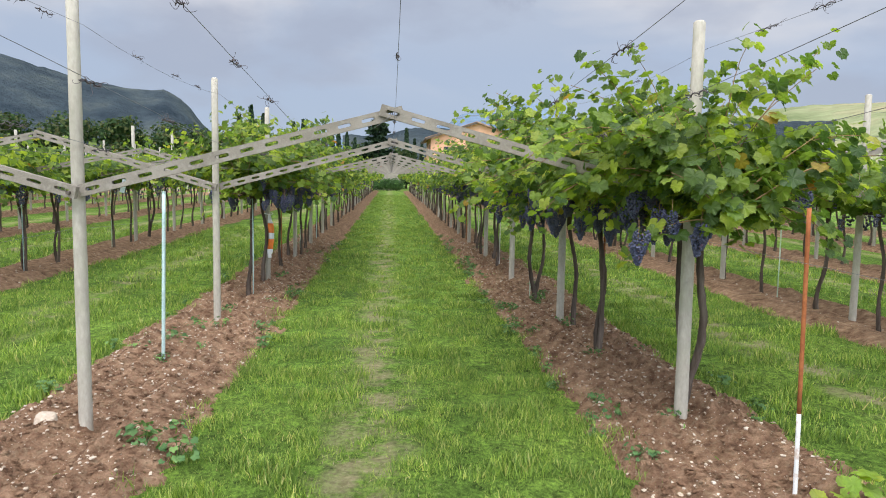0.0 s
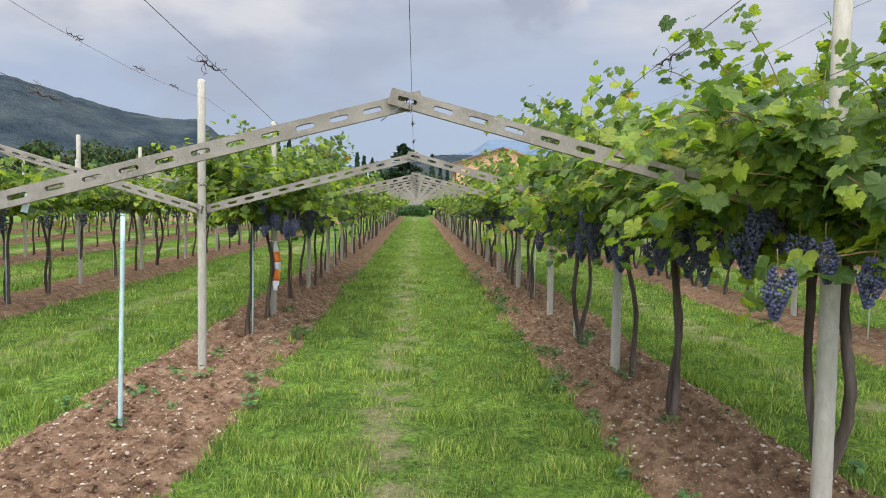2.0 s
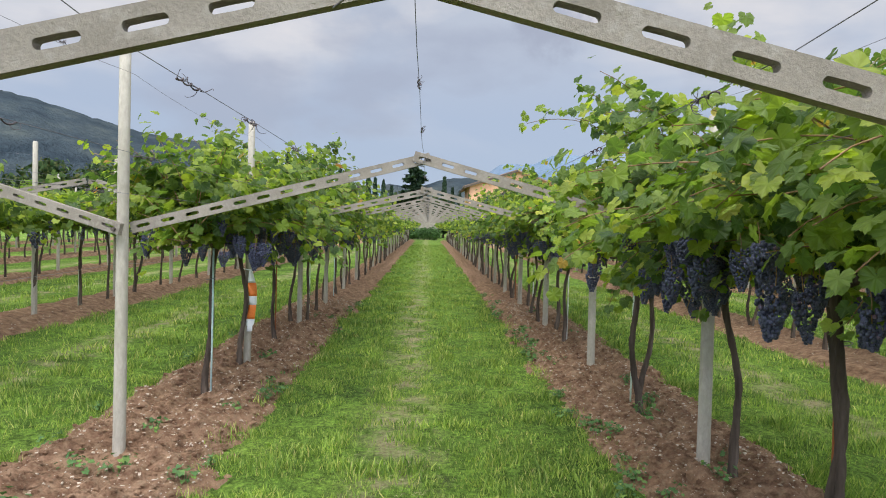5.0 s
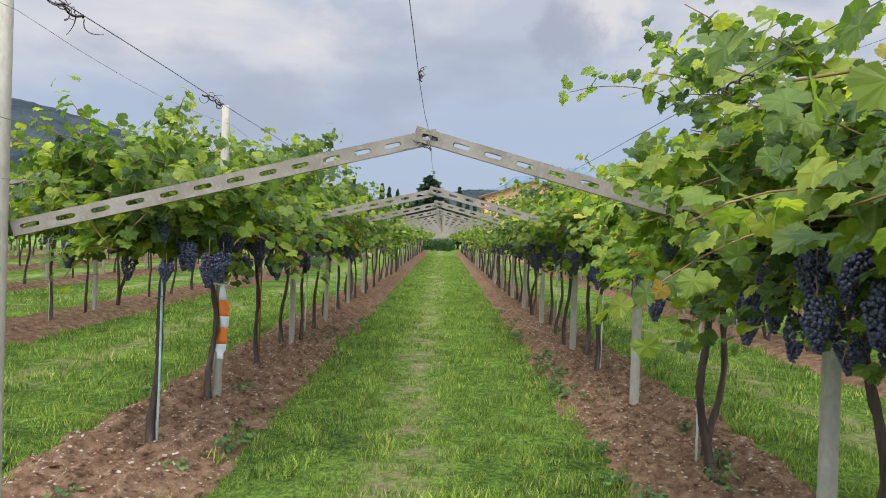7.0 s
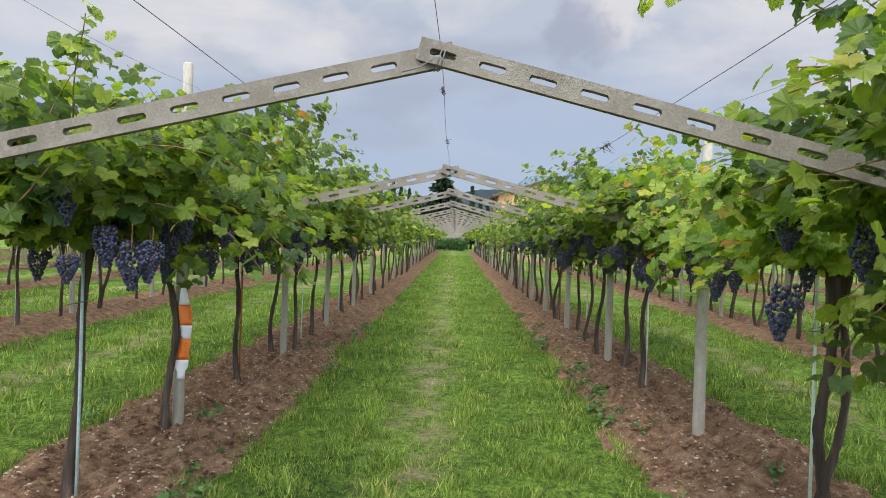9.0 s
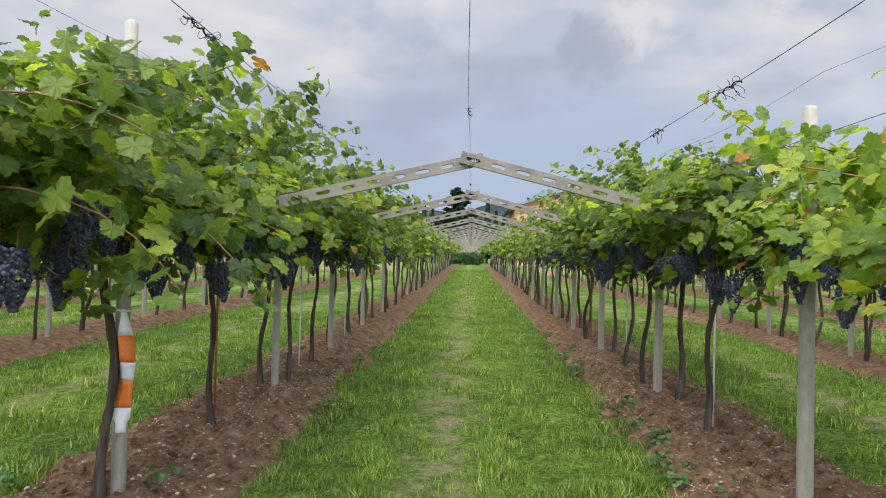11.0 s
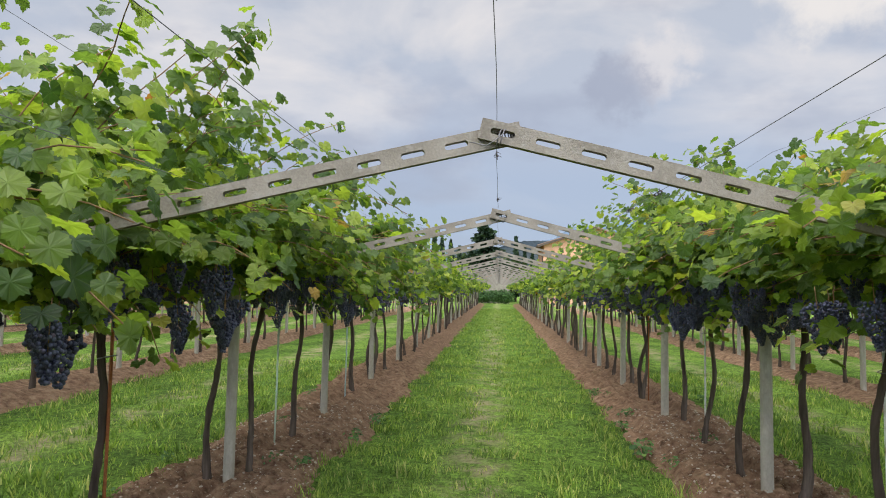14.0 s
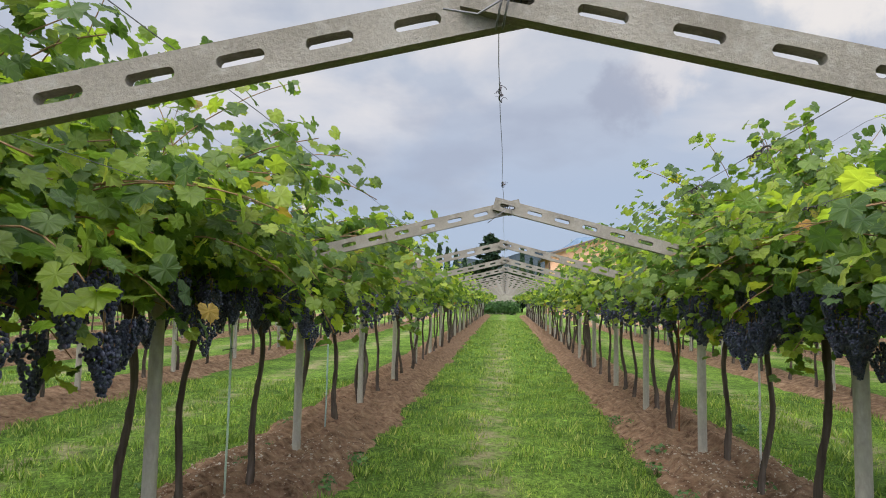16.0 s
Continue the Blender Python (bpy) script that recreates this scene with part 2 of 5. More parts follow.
def leafy(name, stops, translucent, rough=0.5, spec=0.35, veins=False, per="island"):
    m, nt, b = material(name, rough, spec)
    if per == "island":
        geo = nt.nodes.new("ShaderNodeNewGeometry")
        rnd = geo.outputs["Random Per Island"]
    else:
        rnd = nt.nodes.new("ShaderNodeObjectInfo").outputs["Random"]
    col = ramp(nt, rnd, stops)
    for scale, amount in ((1.4, 0.6), (7.5, 0.5)):
        patch = noise_tex(nt, scale, 3.0, 0.6)
        col = mixc(nt, amount, col, ramp(nt, patch, [(0.3, (0.24, 0.28, 0.26)), (0.7, (0.74, 0.74, 0.62))]), "OVERLAY")
    if veins:
        uv = nt.nodes.new("ShaderNodeUVMap")
        uv.uv_map = "leaf"
        sep = nt.nodes.new("ShaderNodeSeparateXYZ")
        nt.links.new(uv.outputs[0], sep.inputs[0])
        ang = nt.nodes.new("ShaderNodeMath")
        ang.operation = "ARCTAN2"
        nt.links.new(sep.outputs[0], ang.inputs[0])
        nt.links.new(sep.outputs[1], ang.inputs[1])
        fr = nt.nodes.new("ShaderNodeMath")
        fr.operation = "PINGPONG"
        fr.inputs[1].default_value = 0.48
        nt.links.new(ang.outputs[0], fr.inputs[0])
        line = ramp(nt, fr.outputs[0], [(0.0, (1, 1, 1)), (0.05, (0, 0, 0))])
        soft = mixc(nt, 0.2, (0, 0, 0), line)
        col = mixc(nt, soft, col, (0.34, 0.42, 0.12))
        mott = noise_tex(nt, 38.0, 3.0)
        col = mixc(nt, 0.3, col, ramp(nt, mott, [(0.3, (0.36, 0.36, 0.36)), (0.7, (0.66, 0.66, 0.6))]), "OVERLAY")
        bump(nt, b, line, 0.25, 0.002)
    nt.links.new(col, b.inputs["Base Color"])
    tr = nt.nodes.new("ShaderNodeBsdfTranslucent")
    bright = mixc(nt, 1.0, col, (1.25, 1.35, 0.6), "MULTIPLY")
    nt.links.new(bright, tr.inputs[0])
    mx = nt.nodes.new("ShaderNodeMixShader")
    mx.inputs[0].default_value = translucent
    nt.links.new(b.outputs[0], mx.inputs[1])
    nt.links.new(tr.outputs[0], mx.inputs[2])
    nt.links.new(mx.outputs[0], nt.nodes["Material Output"].inputs[0])
    return m


LEAF = leafy("grapevine_leaf", [(0.0, (0.060, 0.110, 0.040)), (0.4, (0.128, 0.192, 0.050)), (0.75, (0.230, 0.300, 0.056)), (0.98, (0.36, 0.40, 0.075)), (0.994, (0.42, 0.34, 0.08)), (1.0, (0.34, 0.12, 0.05))], 0.58, 0.42, 0.4, True)
BLADE = leafy("grass_blade", [(0.0, (0.086, 0.145, 0.036)), (0.4, (0.172, 0.262, 0.058)), (0.75, (0.278, 0.370, 0.086)), (0.93, (0.41, 0.44, 0.15)), (1.0, (0.52, 0.45, 0.22))], 0.35, 0.6, 0.25)
PALELEAF = leafy("yellowing_vine_leaf", [(0.0, (0.13, 0.22, 0.05)), (0.45, (0.24, 0.34, 0.06)), (0.85, (0.38, 0.44, 0.08)), (0.96, (0.52, 0.46, 0.08)), (1.0, (0.50, 0.20, 0.06))], 0.5, 0.45, 0.35, True)
YOUNG = leafy("young_vine_leaf", [(0.0, (0.22, 0.34, 0.05)), (0.6, (0.34, 0.44, 0.07)), (1.0, (0.48, 0.48, 0.09))], 0.5, 0.45, 0.35, True)
WEED = leafy("weed_leaf", [(0.0, (0.06, 0.13, 0.05)), (0.6, (0.12, 0.21, 0.08)), (1.0, (0.20, 0.30, 0.08))], 0.25, 0.6, 0.25)
DARKTREE = leafy("dark_conifer_foliage", [(0.0, (0.014, 0.028, 0.020)), (0.6, (0.028, 0.050, 0.032)), (1.0, (0.05, 0.080, 0.045))], 0.12, 0.8, 0.1)
BROADTREE = leafy("broadleaf_foliage", [(0.0, (0.020, 0.040, 0.020)), (0.6, (0.045, 0.075, 0.030)), (1.0, (0.10, 0.10, 0.045))], 0.2, 0.8, 0.1)
HEDGE = leafy("hedge_foliage", [(0.0, (0.03, 0.07, 0.025)), (1.0, (0.08, 0.15, 0.05))], 0.25, 0.7, 0.2)

m, nt, b = material("grape_skin", 0.42, 0.45)
geo = nt.nodes.new("ShaderNodeNewGeometry")
base = ramp(nt, geo.outputs["Random Per Island"], [(0.0, (0.020, 0.023, 0.055)), (0.6, (0.046, 0.052, 0.105)), (0.93, (0.072, 0.076, 0.135)), (1.0, (0.12, 0.06, 0.095))])
bloom = noise_tex(nt, 60.0, 4.0)
base = mixc(nt, ramp(nt, bloom, [(0.42, (0, 0, 0)), (0.75, (0.42, 0.42, 0.42))]), base, (0.16, 0.175, 0.245))
nt.links.new(base, b.inputs["Base Color"])
nt.links.new(ramp(nt, bloom, [(0.3, (0.35, 0.35, 0.35)), (0.7, (0.7, 0.7, 0.7))]), b.inputs["Roughness"])
GRAPE = m

# the sward: green ground with dry, worn ground showing along the middle of each aisle
PITCH, XL, XR = 4.0, -1.515, 2.485
m, nt, b = material("sward", 0.95, 0.1)
tc = nt.nodes.new("ShaderNodeTexCoord")
sep = nt.nodes.new("ShaderNodeSeparateXYZ")
nt.links.new(tc.outputs["Object"], sep.inputs[0])
off = nt.nodes.new("ShaderNodeMath")
off.inputs[1].default_value = 0.32
off.operation = "SUBTRACT"
nt.links.new(sep.outputs[0], off.inputs[0])
pp = nt.nodes.new("ShaderNodeMath")
pp.operation = "PINGPONG"
pp.inputs[1].default_value = PITCH / 2
nt.links.new(off.outputs[0], pp.inputs[0])
green = ramp(nt, noise_tex(nt, 0.9, 4.0), [(0.3, (0.070, 0.125, 0.028)), (0.5, (0.130, 0.220, 0.044)), (0.72, (0.200, 0.300, 0.064))])
for scale, amount in ((11.0, 0.75), (34.0, 0.85)):
    green = mixc(nt, amount, green, ramp(nt, noise_tex(nt, scale, 6.0, 0.75, stretch=(1, 0.7, 1)), [(0.36, (0.16, 0.17, 0.16)), (0.64, (0.82, 0.82, 0.70))]), "OVERLAY")
dry = ramp(nt, noise_tex(nt, 24.0, 5.0), [(0.3, (0.22, 0.18, 0.10)), (0.7, (0.44, 0.38, 0.23))])
strip = ramp(nt, pp.outputs[0], [(0.08, (1, 1, 1)), (0.42, (0, 0, 0))])
patchy = ramp(nt, noise_tex(nt, 2.6, 5.0, 0.65), [(0.43, (0, 0, 0)), (0.60, (0.9, 0.9, 0.9))])
amount = mixc(nt, 1.0, strip, patchy, "MULTIPLY")
col = mixc(nt, amount, green, dry)
nt.links.new(col, b.inputs["Base Color"])
bump(nt, b, noise_tex(nt, 30.0, 7.0, 0.8), 1.0, 0.05)
SWARD = m


# ---- building helpers ----
def mesh_of(name, verts, faces, mat, smooth=False):
    me = bpy.data.meshes.new(name)
    me.from_pydata([tuple(map(float, v)) for v in verts], [], [tuple(map(int, f)) for f in faces])
    me.materials.append(mat)
    if smooth:
        me.polygons.foreach_set("use_smooth", np.ones(len(me.polygons), dtype=bool))
    me.update()
    return me


def tri_mesh(name, verts, tris, mat, uv=None, smooth=False):
    """A mesh from arrays: verts (n,3), tris (m,3), uv (n,2) by vertex."""
    verts, tris = np.asarray(verts, dtype=np.float32), np.asarray(tris, dtype=np.int32)
    me = bpy.data.meshes.new(name)
    me.vertices.add(len(verts))
    me.vertices.foreach_set("co", verts.ravel())
    me.loops.add(tris.size)
    me.loops.foreach_set("vertex_index", tris.ravel())
    me.polygons.add(len(tris))
    me.polygons.foreach_set("loop_start", np.arange(0, tris.size, 3, dtype=np.int32))
    me.update(calc_edges=True)
    if uv is not None:
        layer = me.uv_layers.new(name="leaf")
        layer.data.foreach_set("uv", np.asarray(uv, dtype=np.float32)[tris.ravel()].ravel())
    me.polygons.foreach_set("use_smooth", np.full(len(tris), smooth))
    me.materials.append(mat)
    me.update()
    me.validate()
    return me


def bm_mesh(name, bm, mat, smooth=False):
    me = bpy.data.meshes.new(name)
    bmesh.ops.recalc_face_normals(bm, faces=bm.faces)
    bm.to_mesh(me)
    bm.free()
    me.materials.append(mat)
    if smooth:
        me.polygons.foreach_set("use_smooth", np.ones(len(me.polygons), dtype=bool))
    return me


def part(name, me, parent, label="", at=None):
    ob = new(name, me)
    ob.parent = parent
    if at is not None:
        ob.matrix_local = at
    if label:
        ob["label"] = label
    return ob


def empty(name, m):
    ob = new(name)
    ob.empty_display_size = 0.1
    ob.matrix_world = m
    return ob


def tube_arrays(path, radii, seg=7, rough=0.0, rng=None):
    path = np.asarray(path, dtype=float)
    n = len(path)
    radii = np.broadcast_to(np.asarray(radii, dtype=float), (n,))
    tan = np.gradient(path, axis=0)
    tan /= np.linalg.norm(tan, axis=1)[:, None] + 1e-9
    ref = np.where(np.abs(tan[:, 2:3]) > 0.8, np.array([[1.0, 0, 0]]), np.array([[0, 0, 1.0]]))
    u = np.cross(tan, ref)
    u /= np.linalg.norm(u, axis=1)[:, None] + 1e-9
    v = np.cross(tan, u)
    a = np.linspace(0, 2 * math.pi, seg, endpoint=False)
    rr = radii[:, None] * np.ones((n, seg))
    if rough and rng is not None:
        rr = rr * (1 + rough * rng.uniform(-1, 1, (n, seg)))
    pts = path[:, None] + rr[..., None] * (np.cos(a)[None, :, None] * u[:, None] + np.sin(a)[None, :, None] * v[:, None])
    verts = np.concatenate([pts.reshape(-1, 3), path[:1], path[-1:]])
    i, j = np.meshgrid(np.arange(n - 1), np.arange(seg), indexing="ij")
    k = (j + 1) % seg
    q = np.stack([i * seg + j, i * seg + k, (i + 1) * seg + k, (i + 1) * seg + j], -1).reshape(-1, 4)
    tris = np.concatenate([q[:, [0, 1, 2]], q[:, [0, 2, 3]]])
    s = np.arange(seg)
    capa = np.stack([np.full(seg, n * seg), (s + 1) % seg, s], -1)
    capb = np.stack([np.full(seg, n * seg + 1), (n - 1) * seg + s, (n - 1) * seg + (s + 1) % seg], -1)
    return verts, np.concatenate([tris, capa, capb])


def joined(chunks):
    vs, ts, base = [], [], 0
    for v, t in chunks:
        vs.append(v)
        ts.append(t + base)
        base += len(v)
    return np.concatenate(vs), np.concatenate(ts)


def tube(name, path, radii, mat, seg=7, rough=0.0, rng=None):
    v, t = tube_arrays(path, radii, seg, rough, rng)
    return tri_mesh(name, v, t, mat, smooth=True)


def scatter(tmpl_v, tmpl_t, pos, normal, tip, size):
    """Copies of a flat template laid at pos, facing normal, its +y towards tip."""
    pos, normal, tip = (np.asarray(a, dtype=float) for a in (pos, normal, tip))
    normal = normal / (np.linalg.norm(normal, axis=1)[:, None] + 1e-9)
    tip = tip - normal * np.sum(tip * normal, axis=1)[:, None]
    tip /= np.linalg.norm(tip, axis=1)[:, None] + 1e-9
    side = np.cross(tip, normal)
    rot = np.stack([side, tip, normal], axis=-1)
    v = np.einsum("nij,kj->nki", rot, tmpl_v) * np.asarray(size)[:, None, None] + pos[:, None]
    k = len(tmpl_v)
    t = tmpl_t[None] + (np.arange(len(pos)) * k)[:, None, None]
    return v.reshape(-1, 3), t.reshape(-1, 3)


def leaf_template(full=True):
    half = [(8, 0.84), (13, 0.88), (20, 0.80), (28, 0.74), (37, 0.86), (42, 0.80), (50, 0.98), (60, 0.78), (66, 0.86), (78, 0.74), (92, 0.84), (97, 0.76), (108, 0.86), (124, 0.76), (142, 0.70), (168, 0.46)] if full else [(32, 0.72), (58, 0.90), (120, 0.70)]
    ring = [(0, 1.0)] + half + [(180, 0.06)] + [(-a, r) for a, r in reversed(half)]
    pts = [(0.0, 0.12)] + [(r * math.sin(radians(a)), r * math.cos(radians(a))) for a, r in ring]
    v = np.array([(x, y, 0.22 * abs(x) - 0.24 * (x * x + y * y) + 0.06 * math.sin(7 * math.atan2(x, y)) * math.hypot(x, y)) for x, y in pts])
    n = len(ring)
    t = np.array([(0, 1 + i, 1 + (i + 1) % n) for i in range(n)])[:, [0, 2, 1]]
    return v, t


LEAF_V, LEAF_T = leaf_template(True)
LOW_V, LOW_T = leaf_template(False)


def leaf_mesh(name, pos, normal, tip, size, mat, low=False):
    tv, tt = (LOW_V, LOW_T) if low else (LEAF_V, LEAF_T)
    v, t = scatter(tv, tt, pos, normal, tip, size)
    return tri_mesh(name, v, t, mat, uv=np.tile(tv[:, :2], (len(pos), 1)))


def rise(y):
    """Height of the ground: level at first, then climbing gently to the far end."""
    return 0.0085 * max(0.0, min(y, 80.0) - 8.0)


rise_v = np.vectorize(rise)

# ---- ground ----
FAR_END = 75.0
def axis(parts):
    out = [parts[0][0]]
    for a, b_, step in parts:
        n = max(1, round((b_ - a) / step))
        out += [a + (b_ - a) * (i + 1) / n for i in range(n)]
    return np.array(out)


gx = axis([(-3000, -300, 300), (-300, -40, 26), (-40, -8, 2), (-8, 9, 0.1), (9, 40, 2), (40, 300, 26), (300, 3000, 300)])
gy = axis([(-600, -60, 90), (-60, -4, 7), (-4, 20, 0.1), (20, 82, 0.8), (82, 300, 17), (300, 4000, 370)])
vx, vy = np.meshgrid(gx, gy, indexing="ij")
vz = rise_v(vy)
for i in range(len(gx)):
    if -8.1 < gx[i] < 9.1:
        for j in range(len(gy)):
            if -4 < gy[j] < 20:
                vz[i, j] += 0.022 * noise.noise((gx[i] * 1.3, gy[j] * 0.9, 0)) + 0.008 * noise.noise((gx[i] * 7, gy[j] * 7, 3))
ni, nj = len(gx), len(gy)
ii, jj = np.meshgrid(np.arange(ni - 1), np.arange(nj - 1), indexing="ij")
q = np.stack([ii * nj + jj, (ii + 1) * nj + jj, (ii + 1) * nj + jj + 1, ii * nj + jj + 1], -1).reshape(-1, 4)
ground = new("ground", tri_mesh("ground", np.stack([vx, vy, vz], -1).reshape(-1, 3), np.concatenate([q[:, [0, 1, 2]], q[:, [0, 2, 3]]]), SWARD, smooth=True))
tagged(ground, "mown green grass with worn dry patches along the aisles", "grass", kind="structure")

ROWS_L = [XL - 4.2 * k for k in range(0, 6)]
ROWS_R = [XR + 3.7 * k for k in range(0, 5)]


def bed_height(dx, y, seed):
    """The tilled bed across the row: a low bank with a ridge and a furrow, ragged at its edges."""
    edge = 0.68 + 0.16 * noise.noise((y * 0.8, seed, 5)) + 0.05 * noise.noise((y * 5, seed, 9))
    f = 1 - (abs(dx) / edge) ** 4
    h = 0.072 * f + 0.045 * math.exp(-((dx - 0.32) / 0.13) ** 2) + 0.035 * math.exp(-((dx + 0.36) / 0.14) ** 2) - 0.03 * math.exp(-((dx - 0.05) / 0.12) ** 2)
    h += 0.018 * math.sin(dx * 30 + 2 * noise.noise((dx, y * 0.7, seed))) * max(0.0, f) + 0.045 * noise.noise((dx * 4, y * 3, seed)) + 0.045 * noise.noise((dx * 11, y * 9, seed + 2)) + 0.030 * noise.noise((dx * 25, y * 25, seed + 4))
    return h if f > -0.4 else -0.05


def soil_bed(x, seed, fine, y0=-3.0):
    xs = np.linspace(-0.95, 0.95, 56 if fine else 15)
    ys = axis([(y0, 13, 0.035), (13, 22, 0.09), (22, FAR_END, 0.5)]) if fine else axis([(y0, 30, 0.3), (30, FAR_END, 1.0)])
    v = [(a, y, rise(y) + bed_height(a, y, seed)) for a in xs for y in ys]
    n = len(ys)
    i, j = np.meshgrid(np.arange(len(xs) - 1), np.arange(n - 1), indexing="ij")
    q = np.stack([i * n + j, (i + 1) * n + j, (i + 1) * n + j + 1, i * n + j + 1], -1).reshape(-1, 4)
    ob = new("soil_bed", tri_mesh("soil_bed", v, np.concatenate([q[:, [0, 1, 2]], q[:, [0, 2, 3]]]), SOIL, smooth=True))
    ob.location.x = x
    return tagged(ob, "tilled reddish-brown soil strip under a vine row", "soil", "soil beds", "structure")


for k, x in enumerate(ROWS_L + ROWS_R):
    soil_bed(x, 3.7 * k + 1, x in (XL, XR))


# ---- trellis: posts, gabled concrete frames, wires ----
def post_mesh(name, h, r0, r1, seed):
    rng = np.random.default_rng(seed)
    bm = bmesh.new()
    rings = []
    zs = [-0.25, 0.0, 0.5, 1.0, 1.5, 2.0, h - 0.015, h]
    lean = rng.uniform(-0.006, 0.006, 2)
    for i, z in enumerate(zs):
        f = max(0, z) / h
        r = r0 + (r1 - r0) * f
        if i == len(zs) - 1:
            r -= 0.012
        ring = []
        for s in range(16):
            a = 2 * math.pi * s / 16
            c, d = math.cos(a), math.sin(a)
            k = r / (abs(c) ** 2.4 + abs(d) ** 2.4) ** (1 / 2.4)
            ring.append(bm.verts.new((c * k + lean[0] * z, d * k + lean[1] * z, z)))
        rings.append(ring)
    for a, b_ in zip(rings, rings[1:]):
        for s in range(16):
            bm.faces.new((a[s], a[(s + 1) % 16], b_[(s + 1) % 16], b_[s]))
    bm.faces.new(rings[-1])
    return bm_mesh(name, bm, POST, True)


POSTS = [post_mesh("trellis_post", h, r0, r1, i) for i, (h, r0, r1) in enumerate([(2.80, 0.041, 0.035), (2.80, 0.045, 0.038), (2.84, 0.042, 0.036)])]


def trellis_post(x, y, i, h=None, turn=0.0):
    ob = new("trellis_post", POSTS[i % 3])
    ob.matrix_world = pose(x, y, rise(y) - 0.02, rz=turn)
    if h:
        ob.matrix_world = ob.matrix_world @ Matrix.Scale(h / 2.8, 4, (0, 0, 1))
    return tagged(ob, "tall pale grey weathered concrete trellis post in soil", "post", "trellis posts")


def beam_mesh(name, length, seg, slots=13):
    """A flat concrete beam along +x with a row of long rounded slots."""
    H, T = 0.077, 0.036
    cell = length / slots
    bm = bmesh.new()
    for c in range(slots):
        x0 = c * cell
        cx, hw, hr = x0 + cell / 2, cell * 0.27, 0.012
        inner, outer = [], []
        for s in range(seg):
            a = 2 * math.pi * s / seg
            ca, sa = math.cos(a), math.sin(a)
            inner.append((cx + (0 if abs(ca) < 1e-6 else math.copysign(hw - hr, ca)) + hr * ca, hr * sa))
            k = 1 / max(abs(ca), abs(sa))
            outer.append((cx + cell / 2 * ca * k, H / 2 * sa * k))
        vv = {}
        for side, y in (("f", -T / 2), ("b", T / 2)):
            vv["i" + side] = [bm.verts.new((px, y, pz)) for px, pz in inner]
            vv["o" + side] = [bm.verts.new((px, y, pz)) for px, pz in outer]
            for s in range(seg):
                n = (s + 1) % seg
                bm.faces.new((vv["i" + side][s], vv["i" + side][n], vv["o" + side][n], vv["o" + side][s]))
        for s in range(seg):
            n = (s + 1) % seg
            bm.faces.new((vv["if"][s], vv["if"][n], vv["ib"][n], vv["ib"][s]))
            onx = abs(outer[s][0] - outer[n][0]) < 1e-6
            if not onx or (c == 0 and outer[s][0] < cx) or (c == slots - 1 and outer[s][0] > cx):
                bm.faces.new((vv["of"][s], vv["of"][n], vv["ob"][n], vv["ob"][s]))
    bmesh.ops.remove_doubles(bm, verts=bm.verts, dist=1e-5)
    return bm_mesh(name, bm, CONCRETE)


JOINT, PEAK = 1.585, 2.125
half = PITCH / 2
SLOPE = math.degrees(math.atan2(PEAK - JOINT, half))
BLEN = math.hypot(half, PEAK - JOINT) + 0.10
BEAM_HI, BEAM_LO = beam_mesh("beam", BLEN, 16), beam_mesh("beam", BLEN, 8)
bm = bmesh.new()
bmesh.ops.create_cone(bm, cap_ends=True, segments=6, radius1=0.013, radius2=0.013, depth=0.03)
bmesh.ops.rotate(bm, verts=bm.verts, cent=(0, 0, 0), matrix=Matrix.Rotation(radians(90), 3, "X"))
BOLT = bm_mesh("bolt", bm, OLDSTEEL)
rng = np.random.default_rng(5)
TIE = []
for k in range(3):
    loops = []
    for turn in range(2):
        a = np.linspace(0, 2 * math.pi * 1.2, 16)
        loops.append(tube_arrays(np.stack([0.02 * np.sin(a * 0.5 + k) + 0.012 * turn, 0.045 * np.cos(a), 0.034 * np.sin(a)], -1), 0.0022, 5))
    tail = np.array([(0, -0.05, 0.0), (-0.05, -0.07, -0.04), (-0.11, -0.06, -0.085 + 0.03 * k)])
    loops.append(tube_arrays(tail, 0.0022, 5))
    v, t = joined(loops)
    TIE.append(tri_mesh("tie_wire", v, t, WIRE, smooth=True))


